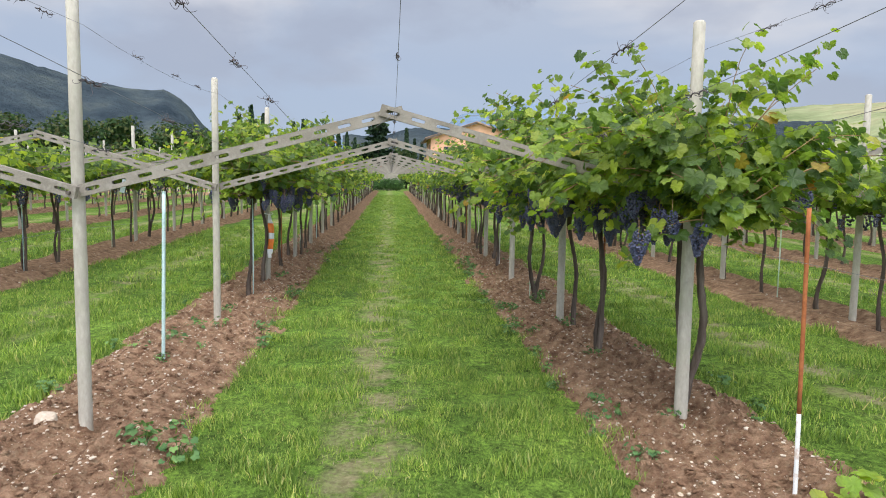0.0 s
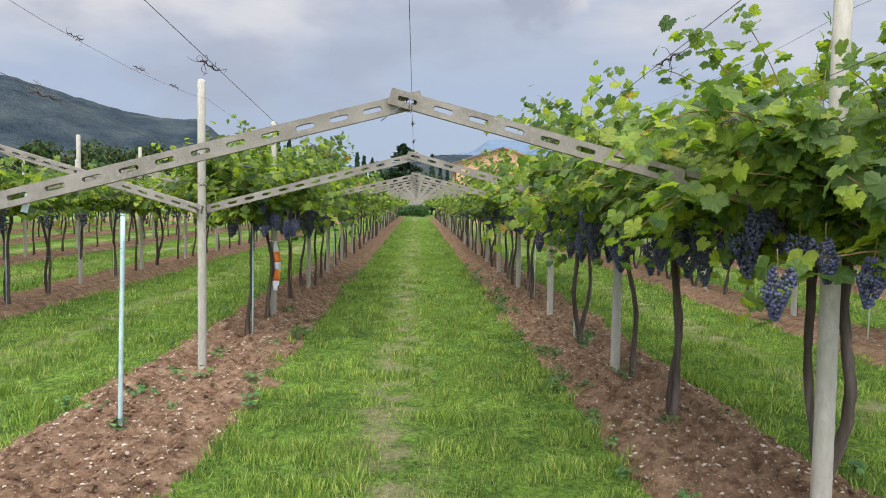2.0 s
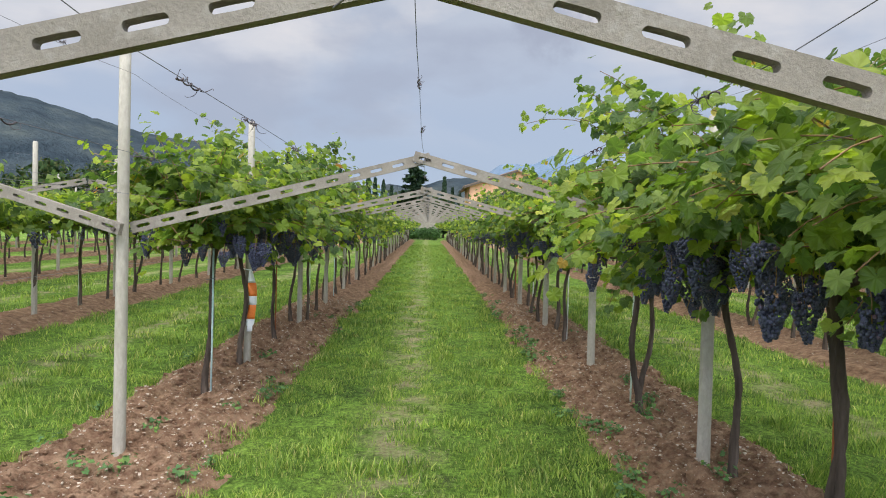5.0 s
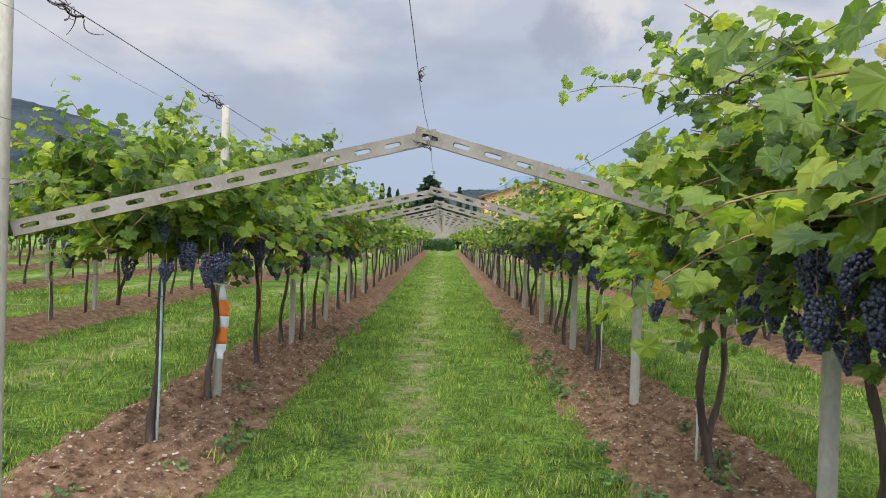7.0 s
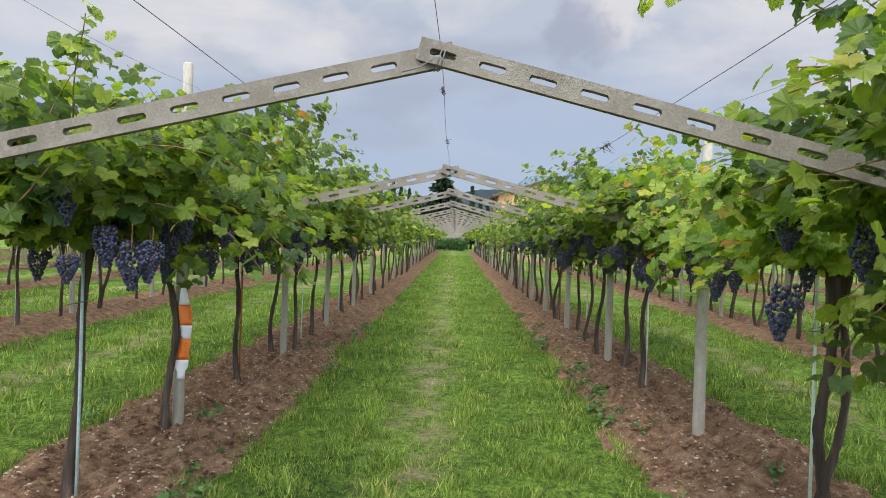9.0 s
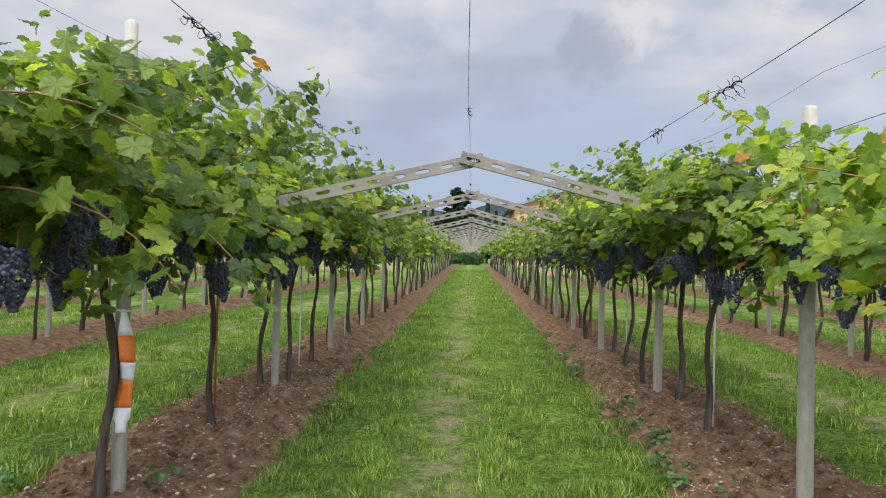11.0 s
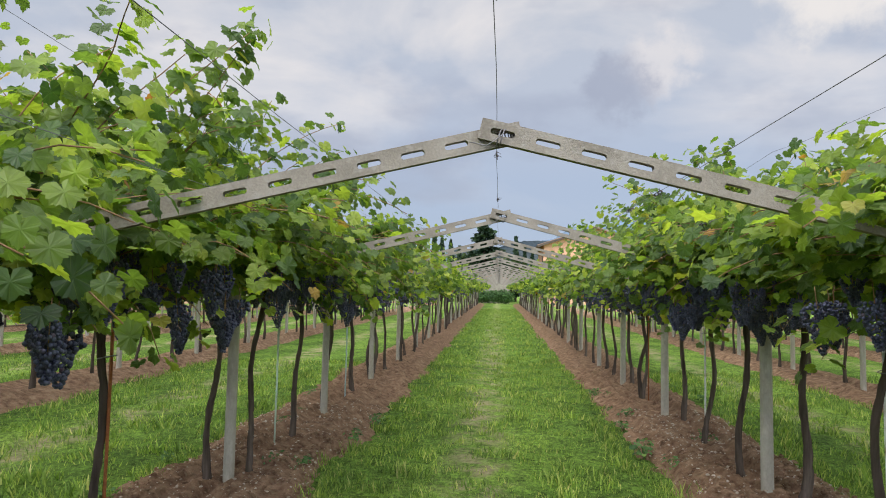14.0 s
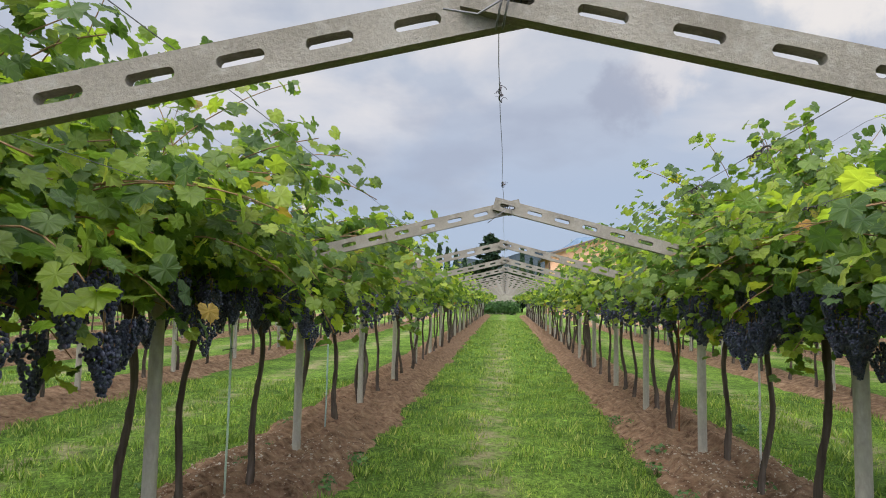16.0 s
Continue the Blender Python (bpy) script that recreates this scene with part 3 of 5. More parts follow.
def pergola_arch(xa, xb, ya, yb, i, main, yr):
    """Two slotted beams from the posts of two rows to a ridge between them."""
    ym, base = yr, rise((ya + yb) / 2)
    ridge = (RIDGE_X[i] if i < 4 else 0.49) if main else (xa + xb) / 2
    fr = empty("pergola_arch", pose(ridge, ym, base + JOINT))
    me = BEAM_HI if main else BEAM_LO
    wa = math.degrees(math.atan2(ym - ya, ridge - xa))
    wb = math.degrees(math.atan2(yb - ym, xb - ridge))
    up = PEAK - JOINT - (0.0, -0.01, 0.045, 0.035)[min(i, 3)]
    sa, sb = (math.hypot(ridge - xa, up) + 0.06) / BLEN, (math.hypot(xb - ridge, up) + 0.12) / BLEN
    part("beam", me, fr, at=pose(xa - ridge + 0.03, ya - ym - 0.075, 0.0, 0, 0, wa) @ pose(0, 0, 0, 0, -math.degrees(math.atan2(up, ridge - xa))) @ Matrix.Scale(sa, 4, (1, 0, 0)))
    part("beam", me, fr, at=pose(xb - ridge + 0.04, yb - ym - 0.112, -0.01, 0, 0, wb) @ pose(0, 0, 0, 0, math.degrees(math.atan2(up, xb - ridge))) @ Matrix.Scale(-sb, 4, (1, 0, 0)) @ Matrix.Scale(-1, 4, (0, 1, 0)))
    part("bolt", BOLT, fr, "dark steel bolt head", at=pose(xb - ridge, yb - ym - 0.135, -0.01))
    part("tie_wire", TIE[i % 3], fr, "twisted galvanised tie wire", at=pose(0, -0.115, up - 0.02))
    return tagged(fr, "gabled arch of slotted weathered concrete beams on posts", "pergola arch", "pergola arches")


POST_L = [3.77, 7.18, 10.44, 13.62, 16.44, 19.40, 22.3]
POST_R = [3.84, 7.32, 10.68, 13.88, 17.05, 19.85, 22.5]
while POST_L[-1] < FAR_END - 3.2:
    POST_L.append(POST_L[-1] + 3.05)
    POST_R.append(POST_R[-1] + 3.05)
COUNT = len(POST_L)
RIDGES = [4.01, 7.68, 11.10, 14.02]
JOINT_L = [3.80, 7.32, 10.84, 13.85]
JOINT_R = [3.87, 7.42, 11.04, 14.05]
RIDGE_X = [0.438, 0.457, 0.483, 0.488]
posts = {}
for r, x in enumerate(ROWS_L):
    posts[x] = POST_L if r == 0 else [y + 0.12 * noise.noise((r * 3.1, y, 0)) for y in POST_L]
for r, x in enumerate(ROWS_R):
    posts[x] = POST_R if r == 0 else [y + 0.12 * noise.noise((r * 4.3, y, 7)) for y in POST_R]
rng = np.random.default_rng(8)
for x, ys in posts.items():
    for i, y in enumerate(ys):
        short = (2.5 if i == 1 else 2.42 if i == 2 else 2.15 if i > 2 else None) if x == XR else (2.5 if i > 2 and x == XL else None)
        trellis_post(x, y, 0 if x == XL else 1 if x == XR else 2, short, float(rng.uniform(-12, 12)))
order = sorted(posts)
for a, b_ in zip(order, order[1:]):
    if -16 < a and b_ < 17:
        for i in range(COUNT if a == XL else 11):
            pergola_arch(a, b_, JOINT_L[i] if a == XL and i < 4 else posts[a][i], JOINT_R[i] if a == XL and i < 4 else posts[b_][i], i, a == XL, RIDGES[i] if i < len(RIDGES) else (posts[a][i] + posts[b_][i]) / 2 + 0.2)


def wire(x, z, y0, y1, ys, sag, r=0.0012, climb=0.0):
    """A longitudinal wire held at each frame and sagging between them."""
    pts = []
    stops = [y0] + [y for y in ys if y0 < y < y1] + [y1]
    for a, b_ in zip(stops, stops[1:]):
        for f in np.linspace(0, 1, 7)[:-1]:
            y = a + (b_ - a) * f
            pts.append((x + 0.01 * noise.noise((y * 2, x, z)), y, z + rise(y) + climb * max(0.0, 3.9 - y) - sag * 4 * f * (1 - f) + 0.006 * noise.noise((y * 6, x, 1))))
    ob = new("trellis_wire", tube("trellis_wire", pts, r, WIRE, 5))
    return tagged(ob, "thin galvanised trellis wire stretched along the row", "wire", "trellis wires")


for a, b_ in zip(order, order[1:]):
    if a < -8 or b_ > 9:
        continue
    mid = 0.465 if a == XL else (a + b_) / 2
    ys = RIDGES + [y + 0.3 for y in POST_L[4:]]
    for dx in (0.0, -0.66, 0.78, -1.15, 1.15, -1.6, 1.6) if a == XL else (-0.66, 0.66, -1.3, 1.3):
        wire(mid + dx, PEAK - abs(dx) * (PEAK - JOINT) / half + (0.085 if dx else 0.06), -3.5, FAR_END, ys, 0.0 if dx else 0.03, climb=0.07 if a == XL else 0.0)
for x in (XL, XR, ROWS_L[1], ROWS_R[1]):
    wire(x + 0.06, 2.60, -3.5, FAR_END, posts[x], 0.06)
    wire(x - 0.06, 1.34, -3.5, FAR_END, posts[x], 0.03)


# ---- grapevines ----
def trunk_mesh(seed, kind):
    rng = np.random.default_rng(seed)
    chunks = []
    strands = {"single": 1, "twisted": 2, "pair": 2}[kind]
    for s in range(strands):
        zs = np.linspace(-0.08, 1.42, 27)
        ph = rng.uniform(0, 6.28, 4)
        wob = 0.035 * np.sin(zs * 2.6 + ph[0]) + 0.02 * np.sin(zs * 6 + ph[1])
        wob2 = 0.035 * np.sin(zs * 2.2 + ph[2]) + 0.02 * np.sin(zs * 5 + ph[3])
        if kind == "twisted":
            wob = wob + 0.026 * np.sin(zs * 5 + s * math.pi)
            wob2 = wob2 + 0.026 * np.cos(zs * 5 + s * math.pi)
        if kind == "pair":
            wob2 = wob2 + (0.16 if s else -0.12) * np.sin(np.clip(zs / 1.45, 0, 1) * 3.0)
        wob, wob2 = wob - wob[1], wob2 - wob2[1]
        r = np.interp(zs, [-0.08, 0.05, 0.4, 1.1, 1.42], [0.058, 0.046, 0.034, 0.030, 0.040]) * rng.uniform(0.62, 0.82)
        chunks.append(tube_arrays(np.stack([wob, wob2, zs], -1), r, 9, 0.22, rng))
        end = np.array([wob[-1], wob2[-1], zs[-1]])
    v, t = joined(chunks)
    return tri_mesh("trunk", v, t, BARK, smooth=True), end


def vine_shoots(rng, head, count, full, tall, reach, rise_):
    """Shoots that leave the arms, lean out along the frame on either side, and droop."""
    paths = []
    for k in range(count):
        y0 = rng.uniform(-reach[0], reach[1])
        p = np.array([head[0] + rng.normal(0, 0.03), y0, 1.48 + rng.uniform(-0.05, 0.06)])
        side = 1 if rng.random() < 0.5 else -1
        style = rng.random()
        if style < (0.34 if tall >= 1.3 else 0.2):  # upright
            length, out, up = rng.uniform(0.5, 1.12) * tall, rng.uniform(0.0, 0.45), 1.0
            curl = rng.uniform(0.1, 0.6)
        elif style < 0.88:  # laid along the frame
            length, out, up = rng.uniform(0.5, 1.5) * full, 1.0, rng.uniform(0.6, 1.7) * rise_
            curl = rng.uniform(0.3, 0.9)
        else:  # hanging
            length, out, up = rng.uniform(0.4, 0.85), rng.uniform(0.5, 1.0), rng.uniform(0.2, 0.6)
            curl = rng.uniform(1.3, 2.2)
        n = max(5, int(length / 0.06))
        d = np.array([side * out, rng.normal(0, 0.28), up])
        d /= np.linalg.norm(d)
        pts = [p.copy()]
        for i in range(n):
            f = i / n
            d = d + np.array([side * 0.02, rng.normal(0, 0.07), -curl * 0.11 * (0.4 + f)]) + rng.normal(0, 0.03, 3)
            d /= np.linalg.norm(d)
            p = p + d * (length / n)
            pts.append(p.copy())
        paths.append((np.array(pts), side))
    return paths


def berry_template(low):
    bm_ = bmesh.new()
    if low:
        bmesh.ops.create_icosphere(bm_, subdivisions=1, radius=1)
    else:
        bmesh.ops.create_uvsphere(bm_, u_segments=6, v_segments=4, radius=1)
        bmesh.ops.triangulate(bm_, faces=bm_.faces)
    v = np.array([q_.co[:] for q_ in bm_.verts])
    bm_.verts.index_update()
    t = np.array([[w.index for w in f.verts] for f in bm_.faces])
    bm_.free()
    return v, t


def bunch_mesh(seed, low):
    rng = np.random.default_rng(seed)
    tv, tt = berry_template(low)
    L = rng.uniform(0.16, 0.25)
    n = 20 if low else 150
    br = 0.0195 if low else 0.0098
    pos = []
    while len(pos) < n:
        f = rng.random() ** 0.8
        R = (0.050 if f < 0.35 else 0.050 * (1 - (f - 0.35) / 0.65) + 0.010) * (0.75 + 0.25 * min(1, f * 8))
        a = rng.uniform(0, 2 * math.pi)
        wing = 0.022 * math.cos(a - seed) * (f < 0.4)
        p = np.array([math.cos(a) * (R + wing), math.sin(a) * (R + wing), -0.035 - f * L])
        if all(np.sum((p - o) ** 2) > (1.12 * br) ** 2 for o in pos) or rng.random() < 0.04:
            pos.append(p)
    pos = np.array(pos)
    s = br * rng.uniform(0.85, 1.12, n)
    v = (tv[None] * s[:, None, None] + pos[:, None]).reshape(-1, 3)
    t = (tt[None] + (np.arange(n) * len(tv))[:, None, None]).reshape(-1, 3)
    return tri_mesh("grape_cluster", v, t, GRAPE, smooth=True)


BUNCH = [bunch_mesh(40 + i, False) for i in range(7)]
BUNCH_LOW = [bunch_mesh(60 + i, True) for i in range(4)]
v, t = tube_arrays(np.array([(0, 0, 0.05), (0.004, 0.002, 0.0), (0, 0, -0.06), (0.002, -0.002, -0.16)]), [0.0022, 0.0025, 0.0025, 0.0015], 5)
STEM = tri_mesh("stalk", v, t, CANE, smooth=True)


def grapevine(seed, kind="single", low=False, full=1.0, tall=1.0, bunches=8, shoots=30, small=1.0, reach=(0.62, 0.62), rise_=1.0, aisle=0, leaf=None):
    """A vine at the origin, its row along y: trunk, arms, canes, foliage and grapes."""
    rng = np.random.default_rng(seed)
    vine = empty("grapevine", Matrix())
    tm, head = trunk_mesh(seed, kind)
    part("trunk", tm, vine)
    arms = []
    for s in (-1, 1):
        ys = np.linspace(0, reach[0] if s < 0 else reach[1], 7)
        arms.append(tube_arrays(np.stack([head[0] + 0.03 * np.sin(ys * 7 + seed), head[1] + s * ys, 1.40 + 0.07 * np.sin(ys * 3) + 0.02 * np.sin(ys * 15)], -1), np.linspace(0.032, 0.016, 7), 7, 0.2, rng))
    v, t = joined(arms)
    part("arm", tri_mesh("arm", v, t, BARK, smooth=True), vine)
    paths = vine_shoots(rng, head, shoots, full, tall, reach, rise_)
    pos, nor, tip, size, canes = [], [], [], [], []
    step = 2 if low else 1
    for pts, side in paths:
        if not low:
            canes.append(tube_arrays(pts[::2] if len(pts) > 5 else pts, np.linspace(0.0055, 0.0022, len(pts[::2]) if len(pts) > 5 else len(pts)), 5))
        for i in range(1, len(pts), step):
            for rep in range(2 if (low or rng.random() < 0.6) else 3):
                f = i / len(pts)
                a = rng.uniform(0, 2 * math.pi)
                w = rng.uniform(0.04, 0.10)
                o = np.array([math.cos(a) * w, math.sin(a) * w, rng.uniform(-0.06, 0.09)])
                pos.append(pts[i] + o)
                nor.append(np.array([side * 0.35 + o[0] * 5, o[1] * 6 - 0.15, 0.75]) + rng.normal(0, 0.42, 3))
                tip.append(np.array([o[0] * 6 + side * 0.3, o[1] * 6, -0.7]) + rng.normal(0, 0.4, 3))
                size.append(rng.uniform(0.055, 0.098) * (1 - 0.45 * f ** 3) * (1.45 if low else 1.0) * small)
    tagged(part("foliage", leaf_mesh("foliage", pos, nor, tip, size, leaf or LEAF, low), vine, "dense five-lobed green leaves"), kind="stuff")
    if canes:
        v, t = joined(canes)
        part("cane", tri_mesh("cane", v, t, CANE, smooth=True), vine)
    pool = BUNCH_LOW if low else BUNCH
    for k in range(bunches):
        side = 1 if rng.random() < 0.5 + 0.32 * aisle else -1
        at = pose(head[0] + side * rng.uniform(0.08, 0.60), rng.uniform(-reach[0], reach[1]), rng.uniform(1.36, 1.70), rng.uniform(-8, 8), rng.uniform(-8, 8), rng.uniform(0, 360)) @ Matrix.Scale(float(rng.uniform(0.7, 1.02)), 4)
        gb = part("grape_cluster", pool[int(rng.integers(len(pool)))], vine, "ripe dark blue-black grape cluster", at)
        if not low:
            part("stalk", STEM, gb)
    return tagged(vine, "old twisted grapevine with green leaves and dark grapes", "grapevine", "grapevines")


# along the row: y, trunk, x, height of the upright shoots, spread, shoots and bunches per metre, lift
VINES_R = [
    (4.0, "twisted", 2.56, 1.18, 1.05, 62, 15, 1.0),
    (5.79, "twisted", 2.48, 1.3, 1.05, 62, 17, 1.0),
    (7.06, "single", 2.58, 1.65, 1.0, 68, 18, 1.0),
    (8.72, "single", 2.47, 1.0, 0.75, 26, 6, 0.75),
    (9.02, "single", 2.55, 1.15, 0.75, 26, 6, 0.75),
    (12.4, "single", 2.50, 0.9, 0.92, 52, 15, 0.85),
    (13.58, "single", 2.60, 1.2, 1.0, 64, 20, 0.95),
    (14.34, "single", 2.46, 1.38, 1.05, 70, 24, 1.05),
    (15.5, "single", 2.50, 1.38, 1.05, 70, 24, 1.05),
    (16.65, "single", 2.60, 1.38, 1.05, 70, 22, 1.05),
    (18.35, "twisted", 2.48, 1.38, 1.05, 70, 22, 1.05),
    (19.65, "single", 2.58, 1.38, 1.05, 70, 22, 1.05),
    (20.9, "single", 2.50, 1.38, 1.05, 70, 22, 1.05),
]
VINES_L = [
    (8.98, "single", -1.52, 1.1, 0.98, 50, 13, 1.0),
    (10.38, "single", -1.58, 1.3, 0.88, 52, 14, 1.0),
    (11.92, "single", -1.52, 1.5, 1.0, 54, 14, 1.0),
    (13.5, "single", -1.63, 1.5, 1.15, 58, 15, 1.0),
    (13.78, "single", -1.41, 1.3, 1.15, 58, 15, 1.0),
    (15.16, "single", -1.50, 1.2, 1.1, 52, 14, 1.0),
    (16.75, "single", -1.60, 1.2, 1.1, 52, 14, 1.0),
    (17.95, "single", -1.50, 1.2, 1.1, 52, 14, 1.0),
    (19.45, "twisted", -1.53, 1.2, 1.1, 52, 14, 1.0),
    (20.8, "single", -1.52, 1.2, 1.1, 52, 14, 1.0),
]


def settle(ob, x, y, turn=0.0, s=1.0):
    ob.matrix_world = pose(x, y, rise(y) + 0.02, rz=turn) @ Matrix.Scale(s, 4)
    return ob


def near_row(vines, seed):
    """The nearer vines of a row, each with arms that reach half way to its neighbours."""
    ys = [v_[0] for v_ in vines]
    for i, (y, kind, x, tall, full, shoots, bunches, lift) in enumerate(vines):
        before = min(1.75, (y - ys[i - 1]) / 2) if i else 0.75
        after = min(1.75, (ys[i + 1] - y) / 2) if i + 1 < len(ys) else 0.6
        span = before + after + 0.1
        far = y > 15.9
        yellowing = shoots < 30
        vine = grapevine(seed + i, kind, far, full, tall, int(bunches * span), int(shoots * span), 0.74 if far else 0.92, (before + 0.05, after + 0.05), lift, -1 if x > 0 else 1, PALELEAF if yellowing else LEAF)
        if yellowing:
            tagged(vine, "slender grapevine with yellowing leaves and few grapes", "grapevine", "grapevines")
        settle(vine, x, y)


near_row(VINES_R, 100)
near_row(VINES_L, 200)

MID = [grapevine(300 + i, ("single", "twisted", "single", "pair")[i % 4], True, 1.05, 1.05, 6, 35, 0.93) for i in range(6)]
FAR = [grapevine(400 + i, "single", True, 1.0, 1.0, 3, 17, 1.45) for i in range(4)]
used = set()
rng = np.random.default_rng(77)


def plant(pool, x, y):
    k = int(rng.integers(len(pool)))
    turn, s = (0.0 if rng.random() < 0.5 else 180.0) + rng.uniform(-6, 6), float(rng.uniform(0.94, 1.05))
    if pool[k].name in used:
        ob = copy_thing(pool[k], Matrix())
    else:
        used.add(pool[k].name)
        ob = pool[k]
    settle(ob, x + float(rng.normal(0, 0.05)), y, turn, s)


for x, start in ((XR, 21.8), (XL, 22.0)):
    y = start
    while y < FAR_END:
        plant(MID if y < 36 else FAR, x, y)
        y += rng.uniform(1.0, 1.3)
def mesh_arrays(me):
    v = np.empty(len(me.vertices) * 3, dtype=np.float32)
    me.vertices.foreach_get("co", v)
    t = np.empty(len(me.loops), dtype=np.int32)
    me.loops.foreach_get("vertex_index", t)
    return v.reshape(-1, 3), t.reshape(-1, 3)


distant = {"foliage": [], "trunk": []}


def plant_distant(x, y):
    src = FAR[int(rng.integers(len(FAR)))]
    flip = 1 if rng.random() < 0.5 else -1
    for child in src.children:
        key = child.name.split(".")[0]
        if key in distant:
            v_, t_ = mesh_arrays(child.data)
            distant[key].append((v_ * np.array([flip, flip, 1]) + np.array([x + rng.normal(0, 0.05), y, rise(y)]), t_))


for rows, starts in ((ROWS_L, (8.6, 6.4, 6.8, 7.2, 7.6)), (ROWS_R, (4.3, 5.5, 6.0, 6.5))):
    for r, x in enumerate(rows[1:]):
        y = starts[r]
        while y < 50:
            if r == 0 and y < 32 or r == 1 and y < 24:
                plant(MID if r == 0 and y < 20 else FAR, x, y)
            else:
                plant_distant(x, y)
            y += rng.uniform(1.1, 1.4)
rest = empty("distant_vines", Matrix())
for key, mat in (("foliage", LEAF), ("trunk", BARK)):
    v, t = joined(distant[key])
    part(key, tri_mesh(key, v, t, mat, uv=np.tile(LOW_V[:, :2], (len(v) // len(LOW_V), 1)) if key == "foliage" else None, smooth=key == "trunk"), rest)
tagged(rest, "further rows of leafy green grapevines on trellises", "grapevines", kind="stuff")

# ---- house, trees and hills beyond the vineyard ----
def box(bm_, x0, x1, y0, y1, z0, z1):
    r = bmesh.ops.create_cube(bm_, size=1)
    for v_ in r["verts"]:
        v_.co = ((x0 + x1) / 2 + v_.co.x * (x1 - x0), (y0 + y1) / 2 + v_.co.y * (y1 - y0), (z0 + z1) / 2 + v_.co.z * (z1 - z0))


def box_mesh(name, dims, mat, bevel=0.0):
    bm_ = bmesh.new()
    box(bm_, *dims)
    if bevel:
        bmesh.ops.bevel(bm_, geom=bm_.edges[:], offset=bevel, segments=1, affect="EDGES")
    return bm_mesh(name, bm_, mat)


HX, HY, HW, HD, EAVE, APEX = 5.4, 86.0, 11.4, 11.0, 6.6, 8.5
hz = rise(HY)
house = empty("farmhouse", pose(HX, HY, hz))
bm = bmesh.new()
front = [bm.verts.new(p) for p in ((0, 0, -0.5), (HW, 0, -0.5), (HW, 0, EAVE), (HW / 2, 0, APEX), (0, 0, EAVE))]
back = [bm.verts.new((p.co.x, HD, p.co.z)) for p in front]
bm.faces.new(front)
bm.faces.new(back[::-1])
for i in range(5):
    bm.faces.new((front[i], front[(i + 1) % 5], back[(i + 1) % 5], back[i]))
part("wall", bm_mesh("wall", bm, STUCCO), house, "peach stucco gable wall")
for s in (0, 1):
    run, up = HW / 2 + 0.7, (APEX - EAVE) * (HW / 2 + 0.7) / (HW / 2)
    ang = math.degrees(math.atan2(up, run))
    bm = bmesh.new()
    n = 26
    L = math.hypot(run, up)
    for k in range(n):
        y0 = -0.6 + (HD + 1.2) * k / n
        box(bm, -L, 0, y0, y0 + (HD + 1.2) / n * 0.62, 0.0, 0.14)
    box(bm, -L, 0, -0.6, HD + 0.6, -0.06, 0.08)
    at = pose(HW / 2, 0, APEX + 0.05) @ (pose(0, 0, 0, 0, 0, 180) @ Matrix.Translation((0, -HD, 0)) if s else Matrix()) @ pose(0, 0, 0, 0, -ang)
    roof = part("roof", bm_mesh("roof", bm, TILE), house, "weathered terracotta tile roof", at)
    part("gutter", box_mesh("gutter", (-L - 0.1, -L, -0.62, HD + 0.62, -0.1, 0.04), DARKWOOD), roof)
    part("bargeboard", box_mesh("bargeboard", (-L, 0, -0.68, -0.6, -0.14, 0.06), DARKWOOD), roof, "dark wooden bargeboard")
for wx, wy, side in ((1.6, 4.2, "front"), (7.2, 4.2, "front")):
    win = part("window", box_mesh("window", (wx, wx + 0.9, -0.05, 0.02, wy, wy + 1.3), DARKWOOD), house, "dark shuttered window")
    part("pane", box_mesh("pane", (wx + 0.08, wx + 0.82, -0.07, -0.055, wy + 0.08, wy + 1.22), GLASS), win)
win = part("window", box_mesh("window", (-0.05, 0.02, 1.6, 2.7, 4.3, 5.8), DARKWOOD), house, "dark shuttered window")
tagged(house, "peach stucco farmhouse with a shallow tiled gable roof", "house")

# stone shed that closes the aisle
shed = empty("stone_shed", pose(-1.6, FAR_END + 7, rise(FAR_END + 7)))
bm = bmesh.new()
front = [bm.verts.new(p) for p in ((0, 0, -0.3), (3.2, 0, -0.3), (3.2, 0, 2.45), (1.6, 0, 3.05), (0, 0, 2.45))]
back = [bm.verts.new((p.co.x, 2.5, p.co.z)) for p in front]
bm.faces.new(front)
bm.faces.new(back[::-1])
for i in range(5):
    bm.faces.new((front[i], front[(i + 1) % 5], back[(i + 1) % 5], back[i]))
part("wall", bm_mesh("wall", bm, RENDERWALL), shed)
for s in (-1, 1):
    part("roof", box_mesh("roof", (-0.05, 1.95, -0.15, 2.65, 0, 0.08), TILE), shed, "old tile roof", pose(1.6, 0, 3.06) @ (Matrix() if s > 0 else pose(0, 2.5, 0, 0, 0, 180)) @ pose(0, 0, 0, 0, 20.5))
tagged(shed, "low grey stone shed with a pitched roof", "shed")

TUFT_V = np.array([(-0.5, 0, 0), (0.5, 0, 0), (0.3, 0.6, 0.15), (0, 1.0, 0), (-0.3, 0.6, 0.15)])
TUFT_T = np.array([(0, 1, 2), (0, 2, 4), (4, 2, 3)])


